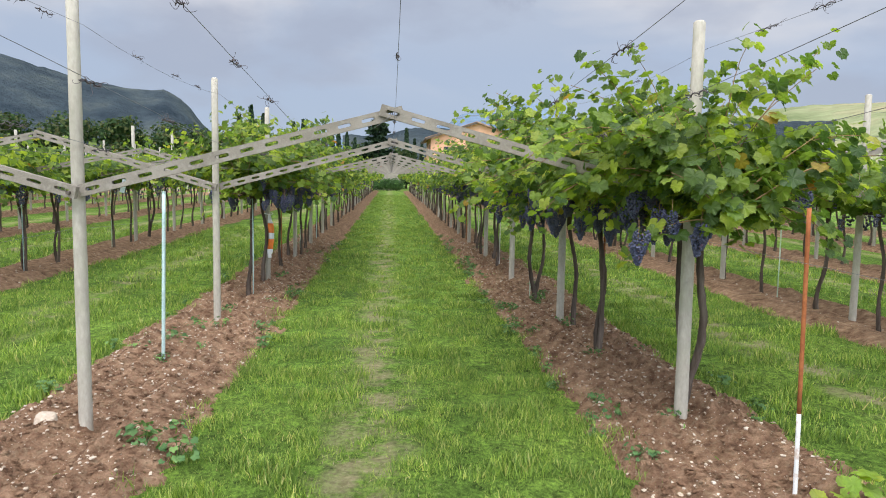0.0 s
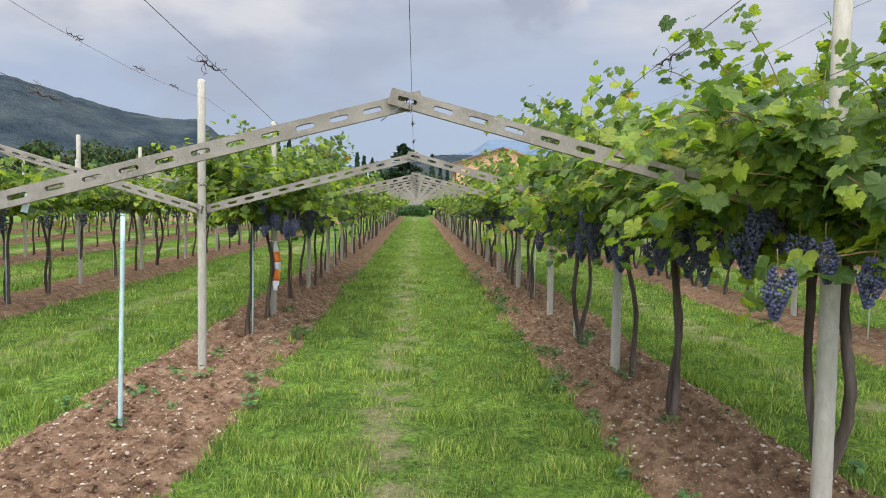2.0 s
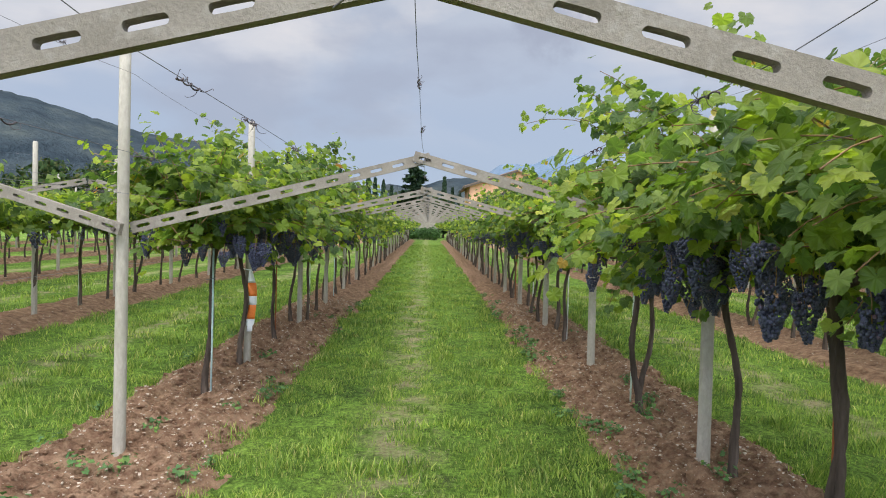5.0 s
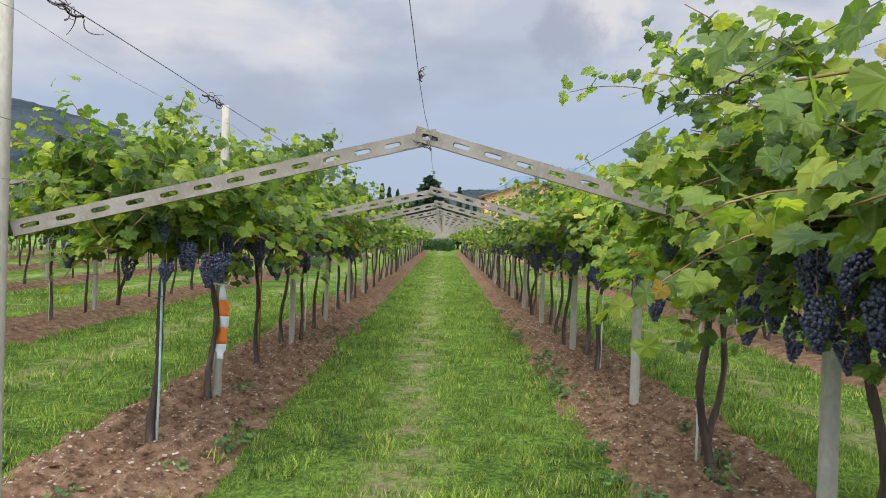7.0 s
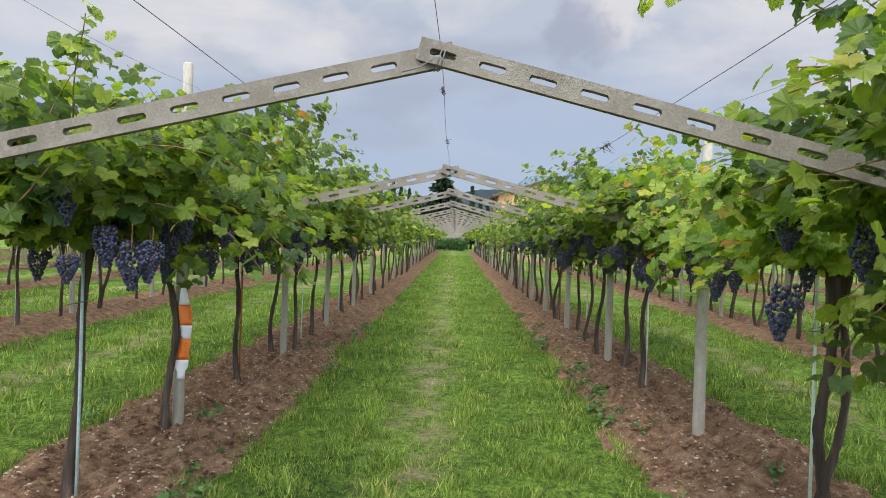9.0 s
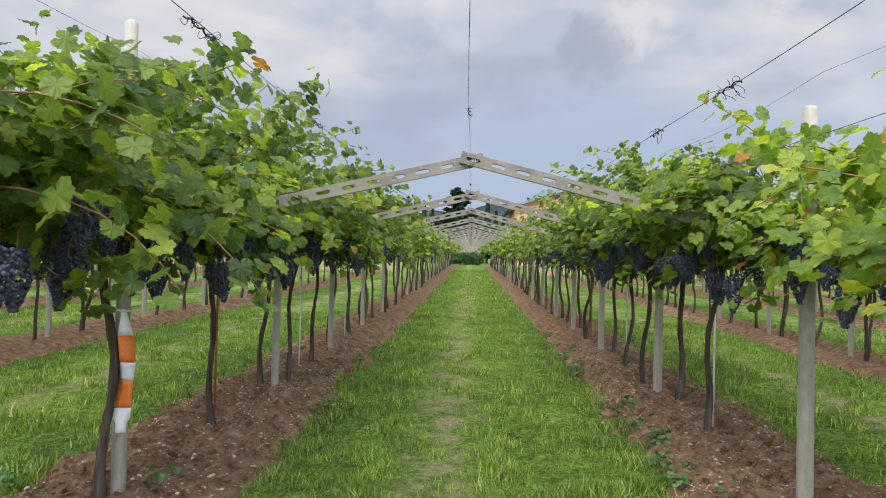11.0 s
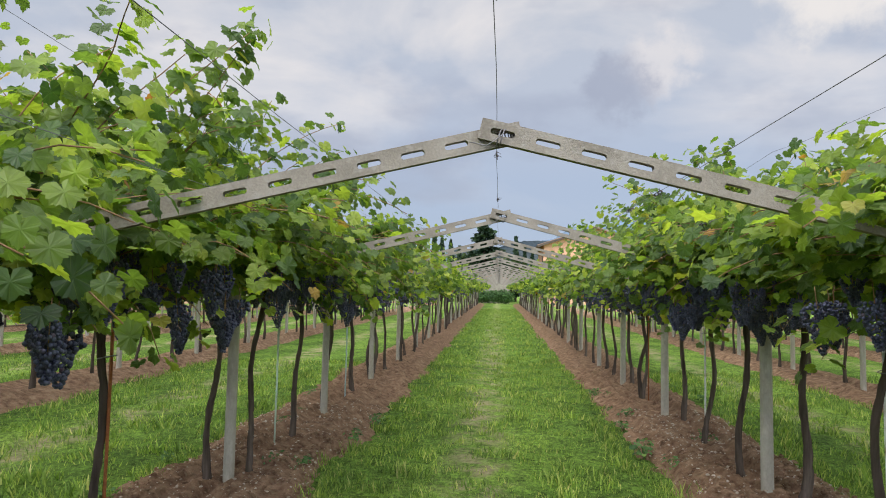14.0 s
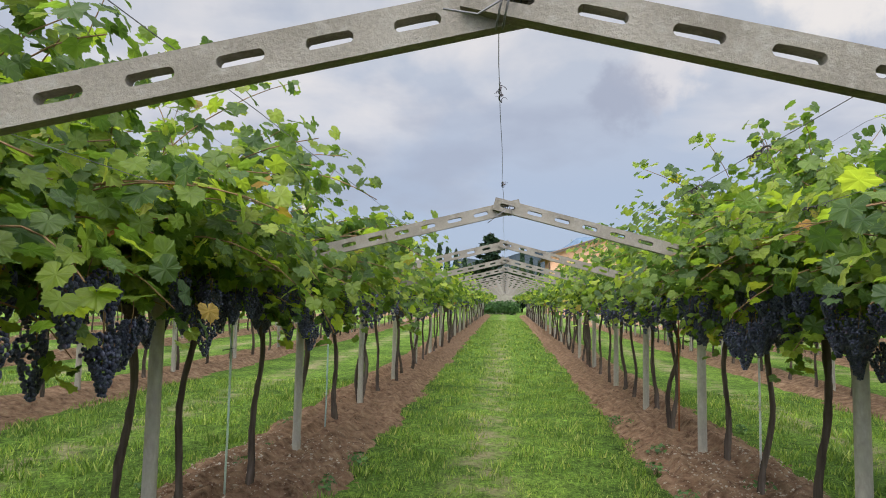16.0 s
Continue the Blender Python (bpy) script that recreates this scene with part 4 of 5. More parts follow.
def crown(name, centres, radii, n, size, mat, rng, squash=0.8):
    """Many small leaf clumps through a set of lobes, thicker towards their skins."""
    k = rng.integers(len(centres), size=n)
    d = rng.normal(0, 1, (n, 3))
    d /= np.linalg.norm(d, axis=1)[:, None]
    r = rng.random(n) ** 0.4
    p = np.asarray(centres)[k] + d * r[:, None] * np.asarray(radii)[k][:, None] * np.array([1, 1, squash])
    v_, t_ = scatter(TUFT_V, TUFT_T, p, d + rng.normal(0, 0.5, (n, 3)), rng.normal(0, 1, (n, 3)), size * rng.uniform(0.6, 1.4, n))
    return tri_mesh(name, v_, t_, mat)


def broad_tree(x, y, h, w, seed, mat=BROADTREE):
    rng = np.random.default_rng(seed)
    tree = empty("tree", pose(x, y, rise(y)))
    part("trunk", tube("trunk", [(0, 0, -0.3), (0.1, 0, h * 0.25), (-0.1, 0.1, h * 0.5), (0, 0, h * 0.8)], [0.035 * h, 0.028 * h, 0.02 * h, 0.006 * h], BARK, 8), tree)
    limbs = []
    cs, rs = [(0, 0, h * 0.72)], [w * 0.3]
    for k in range(9):
        a, zz = rng.uniform(0, 6.28), rng.uniform(0.35, 0.85)
        rr = rng.uniform(0.25, 0.55) * w * (1.15 - 0.7 * zz)
        c = (math.cos(a) * rr, math.sin(a) * rr, h * zz)
        cs.append(c)
        rs.append(w * rng.uniform(0.16, 0.28))
        limbs.append(tube_arrays([(0, 0, h * zz * 0.6), (c[0] * 0.5, c[1] * 0.5, h * zz * 0.85), c], [0.014 * h, 0.009 * h, 0.004 * h], 5))
    v_, t_ = joined(limbs)
    part("limb", tri_mesh("limb", v_, t_, BARK, smooth=True), tree)
    part("crown", crown("crown", cs, rs, 2600, 0.035 * h + 0.1, mat, rng), tree)
    return tagged(tree, "dark green broadleaf tree behind the vineyard", "tree", "background trees")


def cypress(x, y, h, seed):
    rng = np.random.default_rng(seed)
    tree = empty("cypress_tree", pose(x, y, rise(y)))
    part("trunk", tube("trunk", [(0, 0, -0.3), (0, 0, h * 0.5), (0, 0, h * 0.9)], [0.02 * h, 0.014 * h, 0.004 * h], BARK, 7), tree)
    n = 1500
    f = rng.random(n)
    w = 0.075 * h * np.minimum(1, f * 6 + 0.3) * (1 - f) ** 0.6 * rng.uniform(0.55, 1.1, n)
    a = rng.uniform(0, 6.28, n)
    p = np.stack([np.cos(a) * w, np.sin(a) * w, h * (0.06 + 0.92 * f)], -1)
    d = np.stack([np.cos(a), np.sin(a), np.full(n, 0.3)], -1) + rng.normal(0, 0.3, (n, 3))
    v_, t_ = scatter(TUFT_V, TUFT_T, p, d, np.tile([0, 0, 1.0], (n, 1)) + rng.normal(0, 0.3, (n, 3)), 0.05 * h * rng.uniform(0.5, 1.1, n))
    part("crown", tri_mesh("crown", v_, t_, DARKTREE), tree)
    return tagged(tree, "slender dark green Italian cypress", "cypress tree", "cypress trees")


def cedar(x, y, h, seed):
    rng = np.random.default_rng(seed)
    tree = empty("cedar_tree", pose(x, y, rise(y)))
    part("trunk", tube("trunk", [(0, 0, -0.3), (0.05, 0, h * 0.5), (0, 0, h)], [0.03 * h, 0.02 * h, 0.004 * h], BARK, 8), tree)
    limbs, P, D = [], [], []
    for k in range(46):
        f = k / 46
        z = h * (0.12 + 0.86 * f)
        L = h * 0.40 * (1 - f) ** 0.7 * rng.uniform(0.6, 1.1) + 0.15
        a = k * 2.4 + rng.uniform(-0.4, 0.4)
        e_ = np.array([math.cos(a) * L, math.sin(a) * L, z + L * rng.uniform(0.0, 0.25)])
        limbs.append(tube_arrays([(0, 0, z), e_ * np.array([0.5, 0.5, 1]) - np.array([0, 0, 0.04 * L]), e_], [0.012 * h * (1 - f) + 0.01, 0.006 * h * (1 - f) + 0.008, 0.004], 5))
        n = int(120 * (1.1 - f)) + 30
        s = rng.uniform(0.25, 1, n)
        P.append(np.array([0, 0, z]) + (e_ - np.array([0, 0, z])) * s[:, None] + rng.normal(0, 0.09 * L, (n, 3)) * np.array([1, 1, 0.35]))
        D.append(np.tile([0.0, 0, 1.0], (n, 1)) + rng.normal(0, 0.5, (n, 3)))
    P, D = np.concatenate(P), np.concatenate(D)
    v_, t_ = joined(limbs)
    part("limb", tri_mesh("limb", v_, t_, BARK, smooth=True), tree)
    v_, t_ = scatter(TUFT_V, TUFT_T, P, D, rng.normal(0, 1, (len(P), 3)) + np.array([0, 0, 0.3]), 0.05 * h * rng.uniform(0.6, 1.3, len(P)))
    part("crown", tri_mesh("crown", v_, t_, DARKTREE), tree)
    return tagged(tree, "large dark cedar with layered branches", "cedar tree")


def polar(az, d):
    return 0.5 + d * math.sin(radians(az)), 5 + d * math.cos(radians(az))


x, y = polar(-1.25, 84)
cedar(x, y, 9.3, 11)
for az, d, h, seed in ((-12.9, 85, 9.0, 1), (-11.9, 86, 10.2, 2), (-10.9, 88, 9.4, 3), (-8.4, 84, 8.2, 4), (-7.6, 88, 8.9, 5), (-6.9, 85, 7.6, 6), (-5.2, 80, 7.5, 7), (-4.6, 84, 7.4, 8), (-3.9, 80, 6.9, 9), (-3.2, 83, 6.4, 10), (1.3, 100, 9.0, 12), (2.0, 104, 7.8, 13), (2.6, 106, 7.4, 14)):
    x, y = polar(az, d)
    cypress(x, y, h, seed)
rng = np.random.default_rng(31)
for az, d, h, w in ((-30, 92, 8.4, 9), (-26, 95, 8.8, 10), (-22.5, 90, 8.8, 8), (-19.5, 98, 7.8, 9), (-16.8, 92, 8.6, 9), (-14.4, 96, 7.6, 8), (-9.6, 92, 6.6, 8), (-6.0, 90, 5.8, 8), (-3.0, 96, 6.6, 8), (-0.6, 98, 6.2, 9), (0.9, 101, 5.8, 9), (16, 95, 5.0, 9), (22, 98, 4.8, 10), (29, 92, 5.2, 9), (35, 96, 4.8, 10), (-35, 90, 8.2, 9)):
    x, y = polar(az, d)
    broad_tree(x, y, h, w, int(az * 7) + 900)

hedge = empty("hedge", pose(-0.1, FAR_END + 3.2, rise(FAR_END + 3.2)))
rng = np.random.default_rng(4)
cs = [(x, 0, 0.7) for x in np.linspace(-1.5, 1.5, 9)]
part("crown", crown("crown", cs, [0.75] * 9, 3600, 0.14, HEDGE, rng, 0.95), hedge)
part("limb", tube("limb", [(-1.6, 0, 0.25), (0, 0, 0.35), (1.6, 0, 0.25)], 0.05, BARK, 6), hedge)
tagged(hedge, "low clipped rounded green hedge at the aisle's end", "hedge")


def hill(name, az0, az1, dist, crest, depth, mat, label, jag, seed):
    """A ridge seen from the vineyard: crest(az) gives its elevation in degrees."""
    verts, n, rows = [], 160, 14
    for i in range(n):
        az = az0 + (az1 - az0) * i / (n - 1)
        for j in range(rows):
            f = j / (rows - 1)
            d = dist + depth * f
            el = crest(az) + jag * (noise.noise((az * 1.1, seed, 0)) + 0.6 * noise.noise((az * 5, seed, 2)))
            top = d * math.tan(radians(max(0.2, el)))
            s = math.sin(f * math.pi / 2) ** 0.8
            z = -20 + (top + 20) * s + (1 - f) * f * dist * 0.03 * noise.noise((az * 0.5, f * 4, seed))
            verts.append((0.5 + d * math.sin(radians(az)), 5 + d * math.cos(radians(az)), z))
    faces = [(i * rows + j, (i + 1) * rows + j, (i + 1) * rows + j + 1, i * rows + j + 1) for i in range(n - 1) for j in range(rows - 1)]
    ob = new(name, mesh_of(name, verts, faces, mat, True))
    return tagged(ob, label, "hill", kind="structure")


def smooth(a, b_, v_):
    f = max(0.0, min(1.0, (v_ - a) / (b_ - a)))
    return f * f * (3 - 2 * f)


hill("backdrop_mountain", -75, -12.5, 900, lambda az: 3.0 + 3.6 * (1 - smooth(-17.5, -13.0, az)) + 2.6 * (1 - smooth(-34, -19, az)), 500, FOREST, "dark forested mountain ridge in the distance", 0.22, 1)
hill("backdrop_hill", -20, 14, 1900, lambda az: 3.4 + 1.2 * smooth(0, 4, az) + 1.1 * smooth(4, 6.2, az) + 0.8 * smooth(8.2, 10.5, az), 700, FARHILL, "hills far away, coloured blue by painted haze", 0.07, 2)
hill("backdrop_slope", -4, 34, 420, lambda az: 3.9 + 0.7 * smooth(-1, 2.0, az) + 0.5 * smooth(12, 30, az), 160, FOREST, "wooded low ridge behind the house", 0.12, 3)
hill("backdrop_terraces", 12, 75, 1100, lambda az: 3.6 + 2.5 * smooth(16, 33, az), 500, TERRACE, "green and brown terraced farm hillside", 0.08, 4)


# ---- loose things ----
def tilted_pole(name, x, y, h, r, mats, dx, dy, label, cut=None):
    ob = empty(name, pose(x, y, rise(y)))
    n = 8
    def seg(a, b_):
        return [(dx * f, dy * f, h * f) for f in np.linspace(a, b_, n)]
    if cut:
        part("shaft", tube("shaft", seg(-0.12, cut), r, mats[0], 10), ob, "chipped white lower part")
        part("shaft", tube("shaft", seg(cut, 1), r * 0.98, mats[1], 10), ob, "rusty upper part")
    else:
        part("shaft", tube("shaft", seg(-0.12, 1), r, mats[0], 10), ob)
        part("cap", tube("cap", [(dx, dy, h - 0.002), (dx, dy, h + 0.012)], r * 1.08, mats[0], 10), ob)
    return tagged(ob, label, "pole")


tilted_pole("marker_pole", -1.60, 5.56, 1.54, 0.016, [PIPE], 0.03, 0.02, "thin pale turquoise pole standing in tilled soil")
tilted_pole("rusty_stake", 2.56, 2.58, 1.58, 0.0115, [WHITEPAINT, RUST], -0.03, 0.0, "thin rusty steel stake with chipped white base", 0.33)


STAKES = [(XL + 0.06, 8.93, PIPE), (XL - 0.03, 12.0, RUST), (XL - 0.06, 14.86, GREENSTAKE), (XL + 0.03, 17.4, PIPE), (XR + 0.07, 5.92, RUST), (XR - 0.05, 8.9, GREENSTAKE), (XR + 0.06, 12.4, WHITEPAINT), (XR + 0.05, 15.6, WHITEPAINT), (XR + 0.05, 18.2, RUST), (ROWS_L[1] + 0.05, 11.2, PIPE), (ROWS_L[1], 15.0, GREENSTAKE), (ROWS_R[1], 9.0, GREENSTAKE), (ROWS_R[1], 12.1, WHITEPAINT)]
for x, y, mat in STAKES:
    st = empty("vine_stake", pose(x, y, rise(y)))
    part("shaft", tube("shaft", [(0, 0, -0.1), (0.004, 0.003, 0.6), (0.0, 0.01, 1.4)], 0.009, mat, 8), st)
    a = np.linspace(0, 2 * math.pi, 12)
    part("tie", tube("tie", np.stack([0.045 * np.cos(a), -0.03 + 0.055 * np.sin(a), 1.12 + 0.01 * np.cos(a)], -1), 0.003, WIRE, 4), st)
    tagged(st, {"PIPE": "thin pale turquoise stake beside a vine trunk", "RUST": "thin rusty steel stake beside a vine trunk"}.get("PIPE" if mat is PIPE else "RUST" if mat is RUST else "", "thin pale stake beside a vine trunk"), "stake", "vine stakes")


def rock(name, x, y, s, seed, label):
    rng = np.random.default_rng(seed)
    bm_ = bmesh.new()
    bmesh.ops.create_icosphere(bm_, subdivisions=3, radius=1)
    for v_ in bm_.verts:
        k = 1 + 0.28 * noise.noise(v_.co * 1.3 + Vector((seed, 0, 0))) + 0.08 * noise.noise(v_.co * 4)
        v_.co = Vector((v_.co.x * s * k, v_.co.y * s * 0.85 * k, max(-0.35, v_.co.z) * s * 0.95 * k))
    ob = new(name, bm_mesh(name, bm_, STONE, False))
    ob.location = (x, y, rise(y) + 0.05 + s * 0.3)
    ob.rotation_euler.z = seed
    return tagged(ob, label, "rock")


rock("rock", -1.78, 3.80, 0.082, 3, "pale angular limestone rock on bare soil")

# barrier tape tied to the third post of the row
tape = empty("barrier_tape", pose(XL + 0.055, POST_L[2] - 0.06, rise(POST_L[2]) - 0.09))
bands = [(1.20, 1.05, WHITETAPE), (1.05, 0.90, ORANGE), (0.90, 0.80, WHITETAPE), (0.80, 0.64, ORANGE), (0.64, 0.50, WHITETAPE)]
for z1, z0, mat in bands:
    vs, fs = [], []
    for k in range(6):
        z = z1 + (z0 - z1) * k / 5
        w = 0.045 * (0.35 + 0.65 * min(1, (1.22 - z) / 0.2))
        if z < 0.56:
            w *= 0.6
        for s in range(4):
            u = (s / 3 - 0.5) * 2 * w
            vs.append((u + 0.015 * math.sin(z * 9), -0.012 * math.sin(z * 14 + s) - 0.01, z))
    for k in range(5):
        for s in range(3):
            fs.append((k * 4 + s, k * 4 + s + 1, k * 4 + s + 5, k * 4 + s + 4))
    band = part("band", mesh_of("band", vs, fs, mat, True), tape, "orange band" if mat is ORANGE else "white band")
    sol = band.modifiers.new("thickness", "SOLIDIFY")
    sol.thickness = 0.0015
a = np.linspace(0, 2 * math.pi, 14)
part("knot", tube("knot", np.stack([-0.055 + 0.085 * np.cos(a), 0.05 + 0.085 * np.sin(a), 1.20 + 0.01 * np.sin(2 * a)], -1), 0.006, WHITETAPE, 5), tape)
tagged(tape, "orange and white striped barrier tape tied round a post", "tape")

TAGMESH = box_mesh("card", (-0.014, 0.014, -0.001, 0.001, -0.085, 0.0), TAG)
a = np.linspace(0, 2 * math.pi, 9)
LOOP = tube("string", np.stack([0.004 * np.cos(a), 0.008 * np.sin(a), 0.012 + 0.014 * np.cos(a)], -1), 0.001, WIRE, 4)
for x, y, z, ry in ((-1.24, 3.80, 1.66, 14), (2.15, 3.82, 1.67, -20), (-1.73, 10.1, 1.48, -25), (-1.42, 11.1, 1.57, 20)):
    tg = empty("hanging_tag", pose(x, y, z + rise(y), 0, ry, 15))
    part("card", TAGMESH, tg)
    part("string", LOOP, tg)
    tagged(tg, "small pale blue card tag hung in the vines", "tag", "hanging tags")

# dried tendrils left on the wires
rng = np.random.default_rng(12)
def dried_tendril(x, y, z, big):
    ob = empty("dried_tendril", pose(x, y, z + rise(y)))
    for k in range(int(rng.integers(6, 10))):
        n = 9
        d = rng.normal(0, 1, 3) * np.array([0.6, 1.0, 0.6]) - np.array([0, 0, 0.5])
        p, pts = np.array([0, rng.uniform(-0.1, 0.1), 0.0]), []
        tw = rng.normal(0, 0.8, 3)
        for i in range(n):
            pts.append(p.copy())
            d = d / np.linalg.norm(d) + np.cross(tw, d / np.linalg.norm(d)) * 0.5
            p = p + d / np.linalg.norm(d) * 0.013 * big
        part("curl", tube("curl", pts, np.linspace(0.0014, 0.0007, n), TENDRIL, 4), ob)
    ys = np.linspace(-0.16, 0.16, 26) * big
    part("winding", tube("winding", np.stack([0.006 * np.cos(ys * 90), ys, 0.006 * np.sin(ys * 90)], -1), 0.0028, TENDRIL, 4), ob)
    return tagged(ob, "dark dried vine tendrils curled round a wire", "tendril", "dried tendrils")


for dx, ys in ((-0.66, (1.4, 2.2, 3.0, 4.6, 5.3, 6.2, 8.2, 9.5)), (0.78, (1.7, 2.7, 4.4, 5.6, 8.6, 9.4, 11.9, 12.6)), (-1.15, (2.0, 2.9, 4.5, 5.5, 8.0)), (0.0, (2.6, 5.2, 6.4, 8.3, 9.9, 11.9, 13.6)), (1.15, (1.9, 3.1, 9.6, 12.4)), (-1.6, (2.3, 3.2, 4.8, 6.0))):
    for y in ys:
        dried_tendril(0.465 + dx, y, PEAK - abs(dx) * (PEAK - JOINT) / half + (0.08 if dx else 0.05) + 0.07 * max(0.0, 3.9 - y), 0.35 if dx == 0 else 0.6)
for x, ys in ((XL, (1.6, 2.5, 3.0, 3.3, 4.7, 5.6, 6.3)), (XR, (1.8, 2.6, 3.1, 5.2, 8.4, 9.3))):
    for y in ys:
        dried_tendril(x + 0.06, y, 2.57, 0.6)

# pebbles in the tilled soil
rng = np.random.default_rng(21)
bm = bmesh.new()
bmesh.ops.create_icosphere(bm, subdivisions=1, radius=1)
bm.verts.index_update()
tv = np.array([v_.co[:] for v_ in bm.verts])
tt = np.array([[w.index for w in f.verts] for f in bm.faces])
bm.free()
def pebbles(x, seed, n, y1, mat=PEBBLE):
    clod = mat is SOIL
    rng = np.random.default_rng(int(seed) + 500 * clod)
    dx, y = rng.uniform(-0.72, 0.72, n), rng.uniform(-0.5, y1, n)
    z = np.array([rise(b_) + bed_height(a_, b_, seed) for a_, b_ in zip(dx, y)])
    keep = z > rise_v(y) + 0.015
    dx, y, z = dx[keep], y[keep], z[keep]
    k = len(dx)
    s = 0.006 + 0.024 * rng.random(k) ** 3 if clod else 0.004 + 0.013 * rng.random(k) ** 4
    sh = rng.uniform(0.6, 1.3, (k, 1, 3)) * np.array([1, 1, 0.6])
    v_ = tv[None] * s[:, None, None] * sh * rng.uniform(0.6, 1.3, (k, len(tv), 1)) + np.stack([dx, y, z + 0.002], -1)[:, None]
    t_ = tt[None] + (np.arange(k) * len(tv))[:, None, None]
    name = "soil_clods" if clod else "pebbles"
    ob = new(name, tri_mesh(name, v_.reshape(-1, 3), t_.reshape(-1, 3), mat))
    ob.location.x = x
    if clod:
        return tagged(ob, "loose reddish-brown clods of tilled soil", "soil clods", kind="stuff")
    return tagged(ob, "scattered pale limestone pebbles in tilled soil", "pebbles", kind="stuff")


for k, x in enumerate(ROWS_L + ROWS_R):
    if x in (XL, XR):
        pebbles(x, 3.7 * k + 1, 9500, 17)
        pebbles(x, 3.7 * k + 1, 13000, 15, SOIL)
    elif abs(x) < 7:
        pebbles(x, 3.7 * k + 1, 900, 16)


# ---- grass and weeds ----
BLADE_V = np.array([(-0.5, 0, 0), (0.5, 0, 0), (-0.38, 0.5, 0.06), (0.38, 0.5, 0.06), (0, 1.0, 0.30)])
BLADE_T = np.array([(0, 1, 3), (0, 3, 2), (2, 3, 4)])


def grass(x0, x1, y0, y1, density, h, w, seed, thin=False):
    rng = np.random.default_rng(seed)
    n = int((x1 - x0) * (y1 - y0) * density)
    x, y = rng.uniform(x0, x1, n), rng.uniform(y0, y1, n)
    clump = np.array([noise.noise((a_ * 3.5, b_ * 3.0, 1)) for a_, b_ in zip(x, y)])
    worn = np.exp(-((x - 0.32) / 0.28) ** 2) if thin else np.zeros(n)
    keep = rng.random(n) < 0.78 + 0.4 * clump - 0.5 * worn
    x, y, clump = x[keep], y[keep], clump[keep]
    n = len(x)
    lean = rng.normal(0, 0.38, (n, 2))
    tall = h * np.clip(0.75 + 1.1 * clump, 0.35, 1.6) * rng.uniform(0.5, 1.25, n)
    tip = np.stack([lean[:, 0], lean[:, 1], np.ones(n)], -1)
    a_ = rng.uniform(0, 6.28, n)
    tv_ = BLADE_V * np.array([w / h, 1, 1])
    v_, t_ = scatter(tv_, BLADE_T, np.stack([x, y, rise_v(y) - 0.012], -1), np.stack([np.cos(a_), np.sin(a_), np.zeros(n)], -1), tip, tall)
    ob = new("grass", tri_mesh("grass", v_, t_, BLADE))
    return tagged(ob, "short green mown grass blades in the aisle", "grass", kind="stuff")


A0, A1 = XL + 0.66, XR - 0.66
grass(A0, A1, 0.8, 5.5, 6400, 0.068, 0.0066, 1, True)
grass(A0, A1, 5.5, 12, 3800, 0.070, 0.0085, 2, True)
grass(A0, A1, 12, 24, 1500, 0.072, 0.011, 3, True)
grass(A0, A1, 24, 60, 300, 0.072, 0.021, 4)
for k, x in enumerate((XL + 0.46, XR - 0.78, XL - 0.80, XR + 0.50)):
    grass(x, x + 0.32, 1.0, 15, 1500, 0.095, 0.0065, 50 + k)
for k, (x0, x1) in enumerate(((ROWS_L[1], XL), (XR, ROWS_R[1]))):
    grass(x0 + 0.62, x1 - 0.62, 1.5, 10, 2400, 0.085, 0.0085, 10 + k)
    grass(x0 + 0.62, x1 - 0.62, 10, 22, 900, 0.085, 0.013, 20 + k)
for k, (x0, x1) in enumerate(((ROWS_L[2], ROWS_L[1]), (ROWS_R[1], ROWS_R[2]))):
    grass(x0 + 0.62, x1 - 0.62, 4, 22, 420, 0.085, 0.016, 30 + k)

# cut dry stalks lying along the worn middle of the aisle
rng = np.random.default_rng(91)
n = 2200
x, y, a = rng.normal(0.32, 0.2, n), rng.uniform(0.5, 14, n), rng.uniform(0, 6.28, n)
v, t = scatter(BLADE_V * np.array([0.08, 1, 0.3]), BLADE_T, np.stack([x, y, rise_v(y) + 0.012], -1), np.stack([0.2 * np.cos(a), np.zeros(n), np.ones(n)], -1), np.stack([np.cos(a), np.sin(a), np.zeros(n)], -1), rng.uniform(0.02, 0.055, n))
tagged(new("straw", tri_mesh("straw", v, t, STRAW)), "pale dry cut grass stalks on the ground", "straw", kind="stuff")


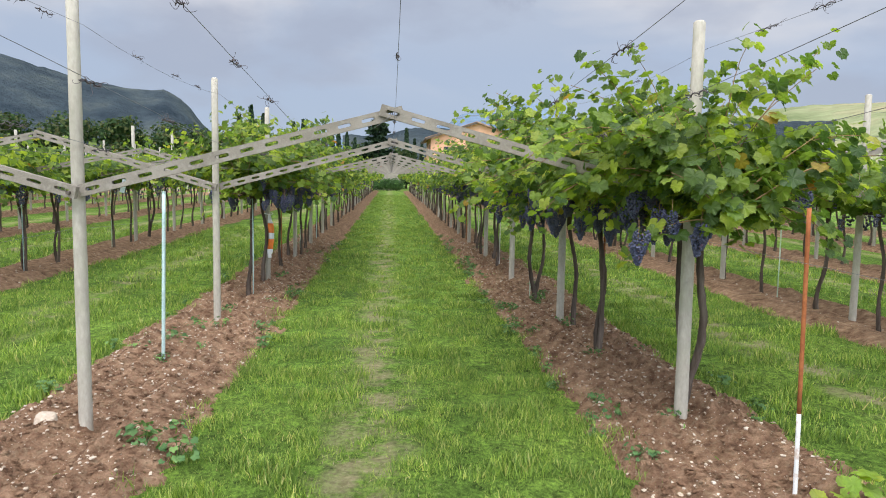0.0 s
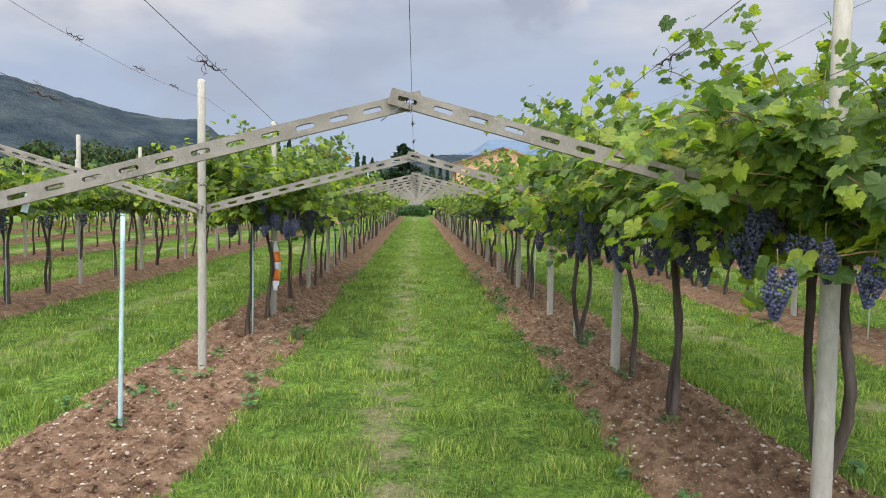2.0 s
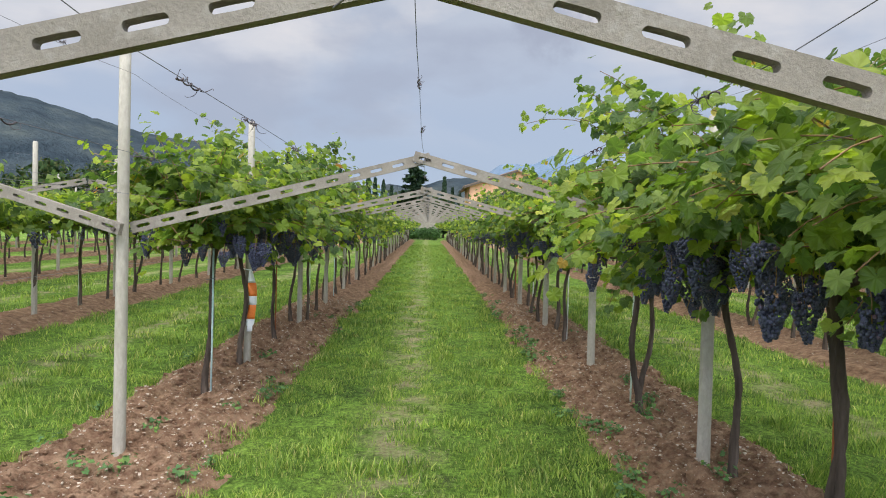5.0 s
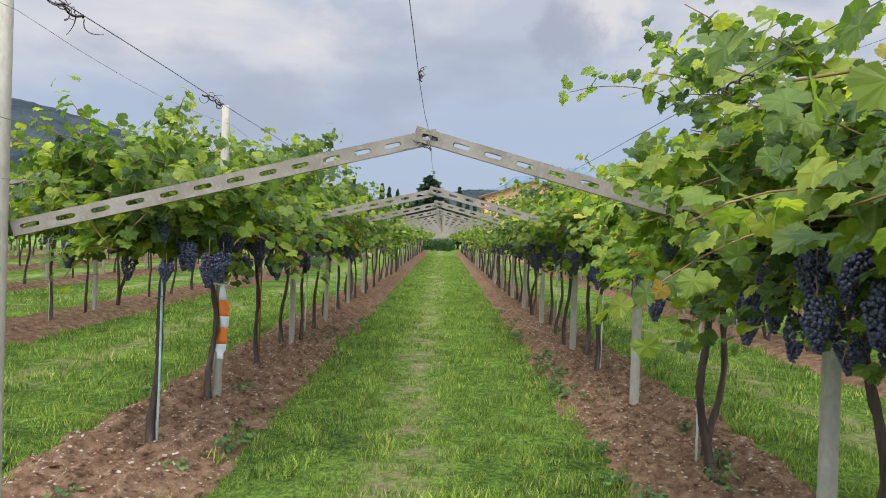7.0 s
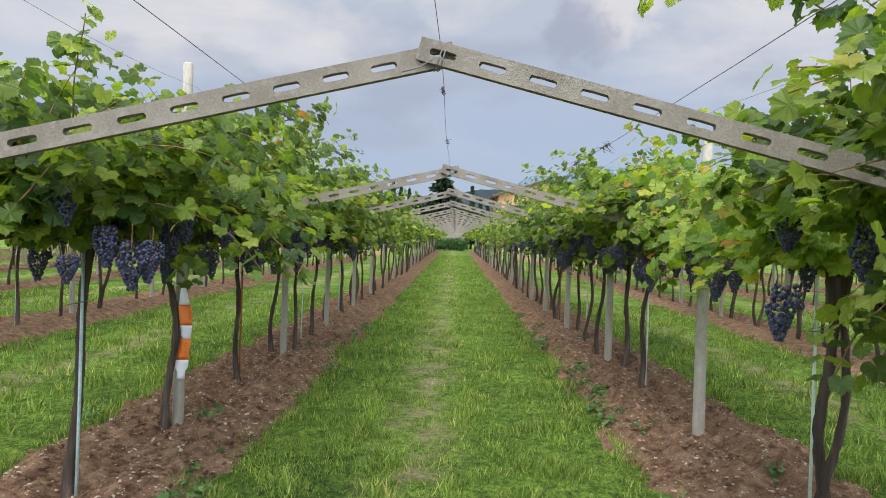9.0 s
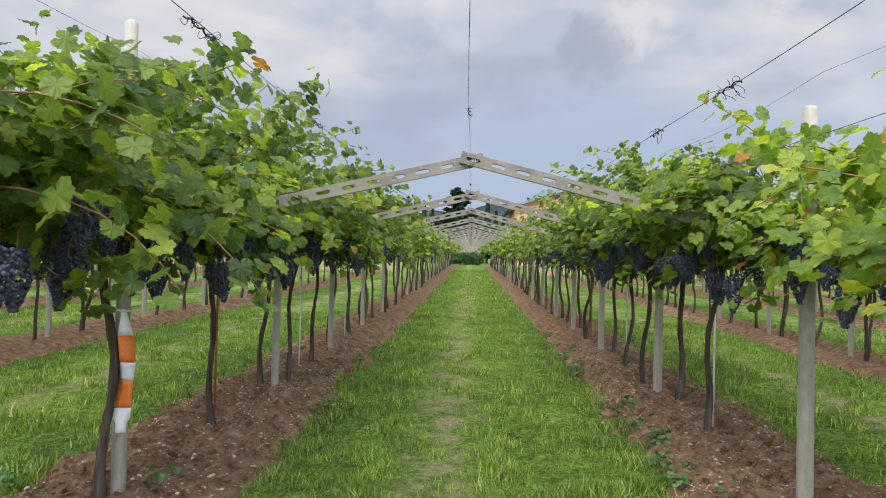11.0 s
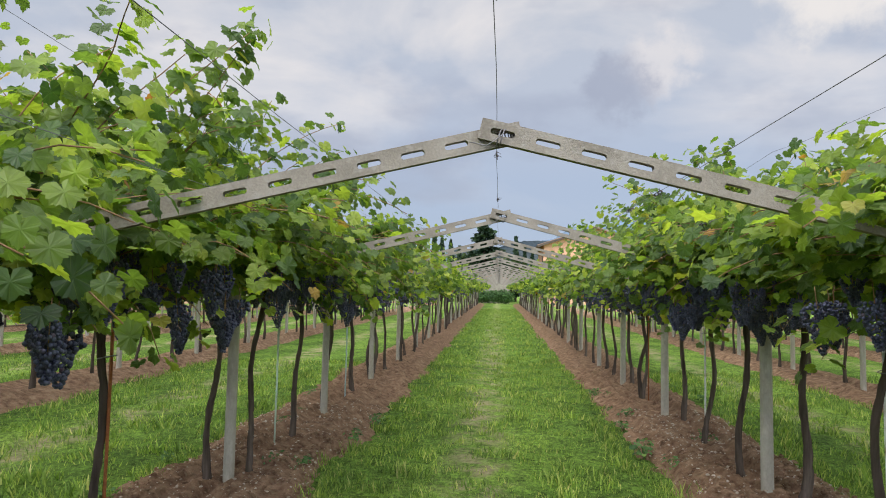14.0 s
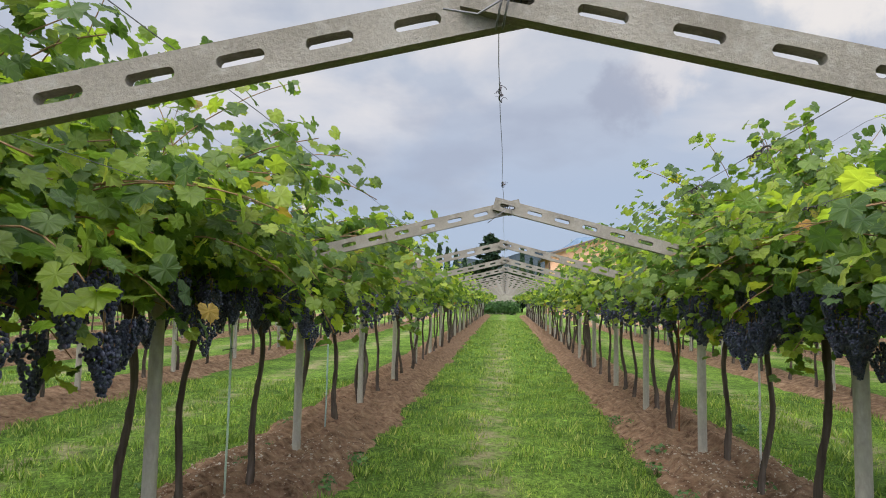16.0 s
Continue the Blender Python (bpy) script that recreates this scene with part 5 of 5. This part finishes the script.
def weed(x, y, s, seed):
    rng = np.random.default_rng(seed)
    ob = empty("weed", pose(x, y, rise(y) + 0.03))
    n = 30
    a_ = rng.uniform(0, 6.28, n)
    r_ = rng.uniform(0.02, 0.11, n) * s
    p = np.stack([np.cos(a_) * r_, np.sin(a_) * r_, rng.uniform(0.02, 0.12, n) * s], -1)
    out = np.stack([np.cos(a_), np.sin(a_), rng.uniform(-0.2, 0.5, n)], -1)
    part("foliage", leaf_mesh("foliage", p, np.array([0, 0, 1.0]) + 0.5 * out + rng.normal(0, 0.25, (n, 3)), out, rng.uniform(0.018, 0.034, n) * s, WEED, True), ob)
    stems = [tube_arrays([(0, 0, -0.03), q_ * 0.5 + np.array([0, 0, 0.02]), q_], [0.003, 0.002, 0.001], 4) for q_ in p[:9]]
    v_, t_ = joined(stems)
    tagged(part("stem", tri_mesh("stem", v_, t_, WEED, smooth=True), ob), kind="stuff")
    return tagged(ob, "small broad-leaved green weed growing in the soil", "weed", "weeds")


def young_vine(x, y, h, seed):
    """A low shoot with a few broad leaves by the row's first stake."""
    rng = np.random.default_rng(seed)
    ob = empty("young_vine", pose(x, y, rise(y)))
    path = np.array([(0, 0, -0.03), (0.02, 0.01, h * 0.5), (0.06, -0.02, h)])
    part("stem", tube("stem", path, [0.006, 0.005, 0.003], CANE, 6), ob)
    n = 9
    p = np.stack([rng.uniform(-0.1, 0.16, n), rng.uniform(-0.12, 0.12, n), rng.uniform(0.4, 1.1, n) * h], -1)
    part("foliage", leaf_mesh("foliage", p, np.array([0, -0.3, 1.0]) + rng.normal(0, 0.35, (n, 3)), rng.normal(0, 1, (n, 3)), rng.uniform(0.05, 0.085, n), YOUNG), ob, "fresh yellow-green leaves")
    return tagged(ob, "young yellow-green vine shoot growing from the soil", "vine shoot", "vine shoots")


for i, (x, y, h) in enumerate(((2.72, 2.45, 0.22), (2.52, 2.2, 0.16), (1.98, 2.3, 0.10), (2.25, 2.2, 0.08))):
    young_vine(x, y, h, 60 + i)

rng = np.random.default_rng(55)
SPOTS = [(-1.05, 3.45, 1.5), (-0.8, 3.3, 1.2), (2.42, 3.8, 1.0), (2.0, 3.1, 0.9), (2.38, 5.6, 0.9), (-1.4, 6.9, 1.1), (-1.7, 6.95, 1.0), (-1.6, 5.5, 0.7), (-1.7, 6.2, 1.2), (2.45, 7.0, 1.0), (2.7, 7.3, 0.9), (1.9, 7.0, 1.0), (1.95, 8.0, 1.0), (2.45, 8.5, 1.2), (2.6, 8.9, 1.1)]
for i, (x, y, s) in enumerate(SPOTS):
    weed(x, y, s, 700 + i)
for i in range(95):
    x0 = XL if rng.random() < 0.5 else XR
    inner = 1 if x0 == XL else -1
    off_ = inner * rng.uniform(0.4, 0.75) if rng.random() < (0.65 if x0 == XR else 0.2) else rng.uniform(-0.8, 0.8)
    weed(x0 + off_, rng.uniform(3.0, 19), rng.uniform(0.5, 1.1), 800 + i)
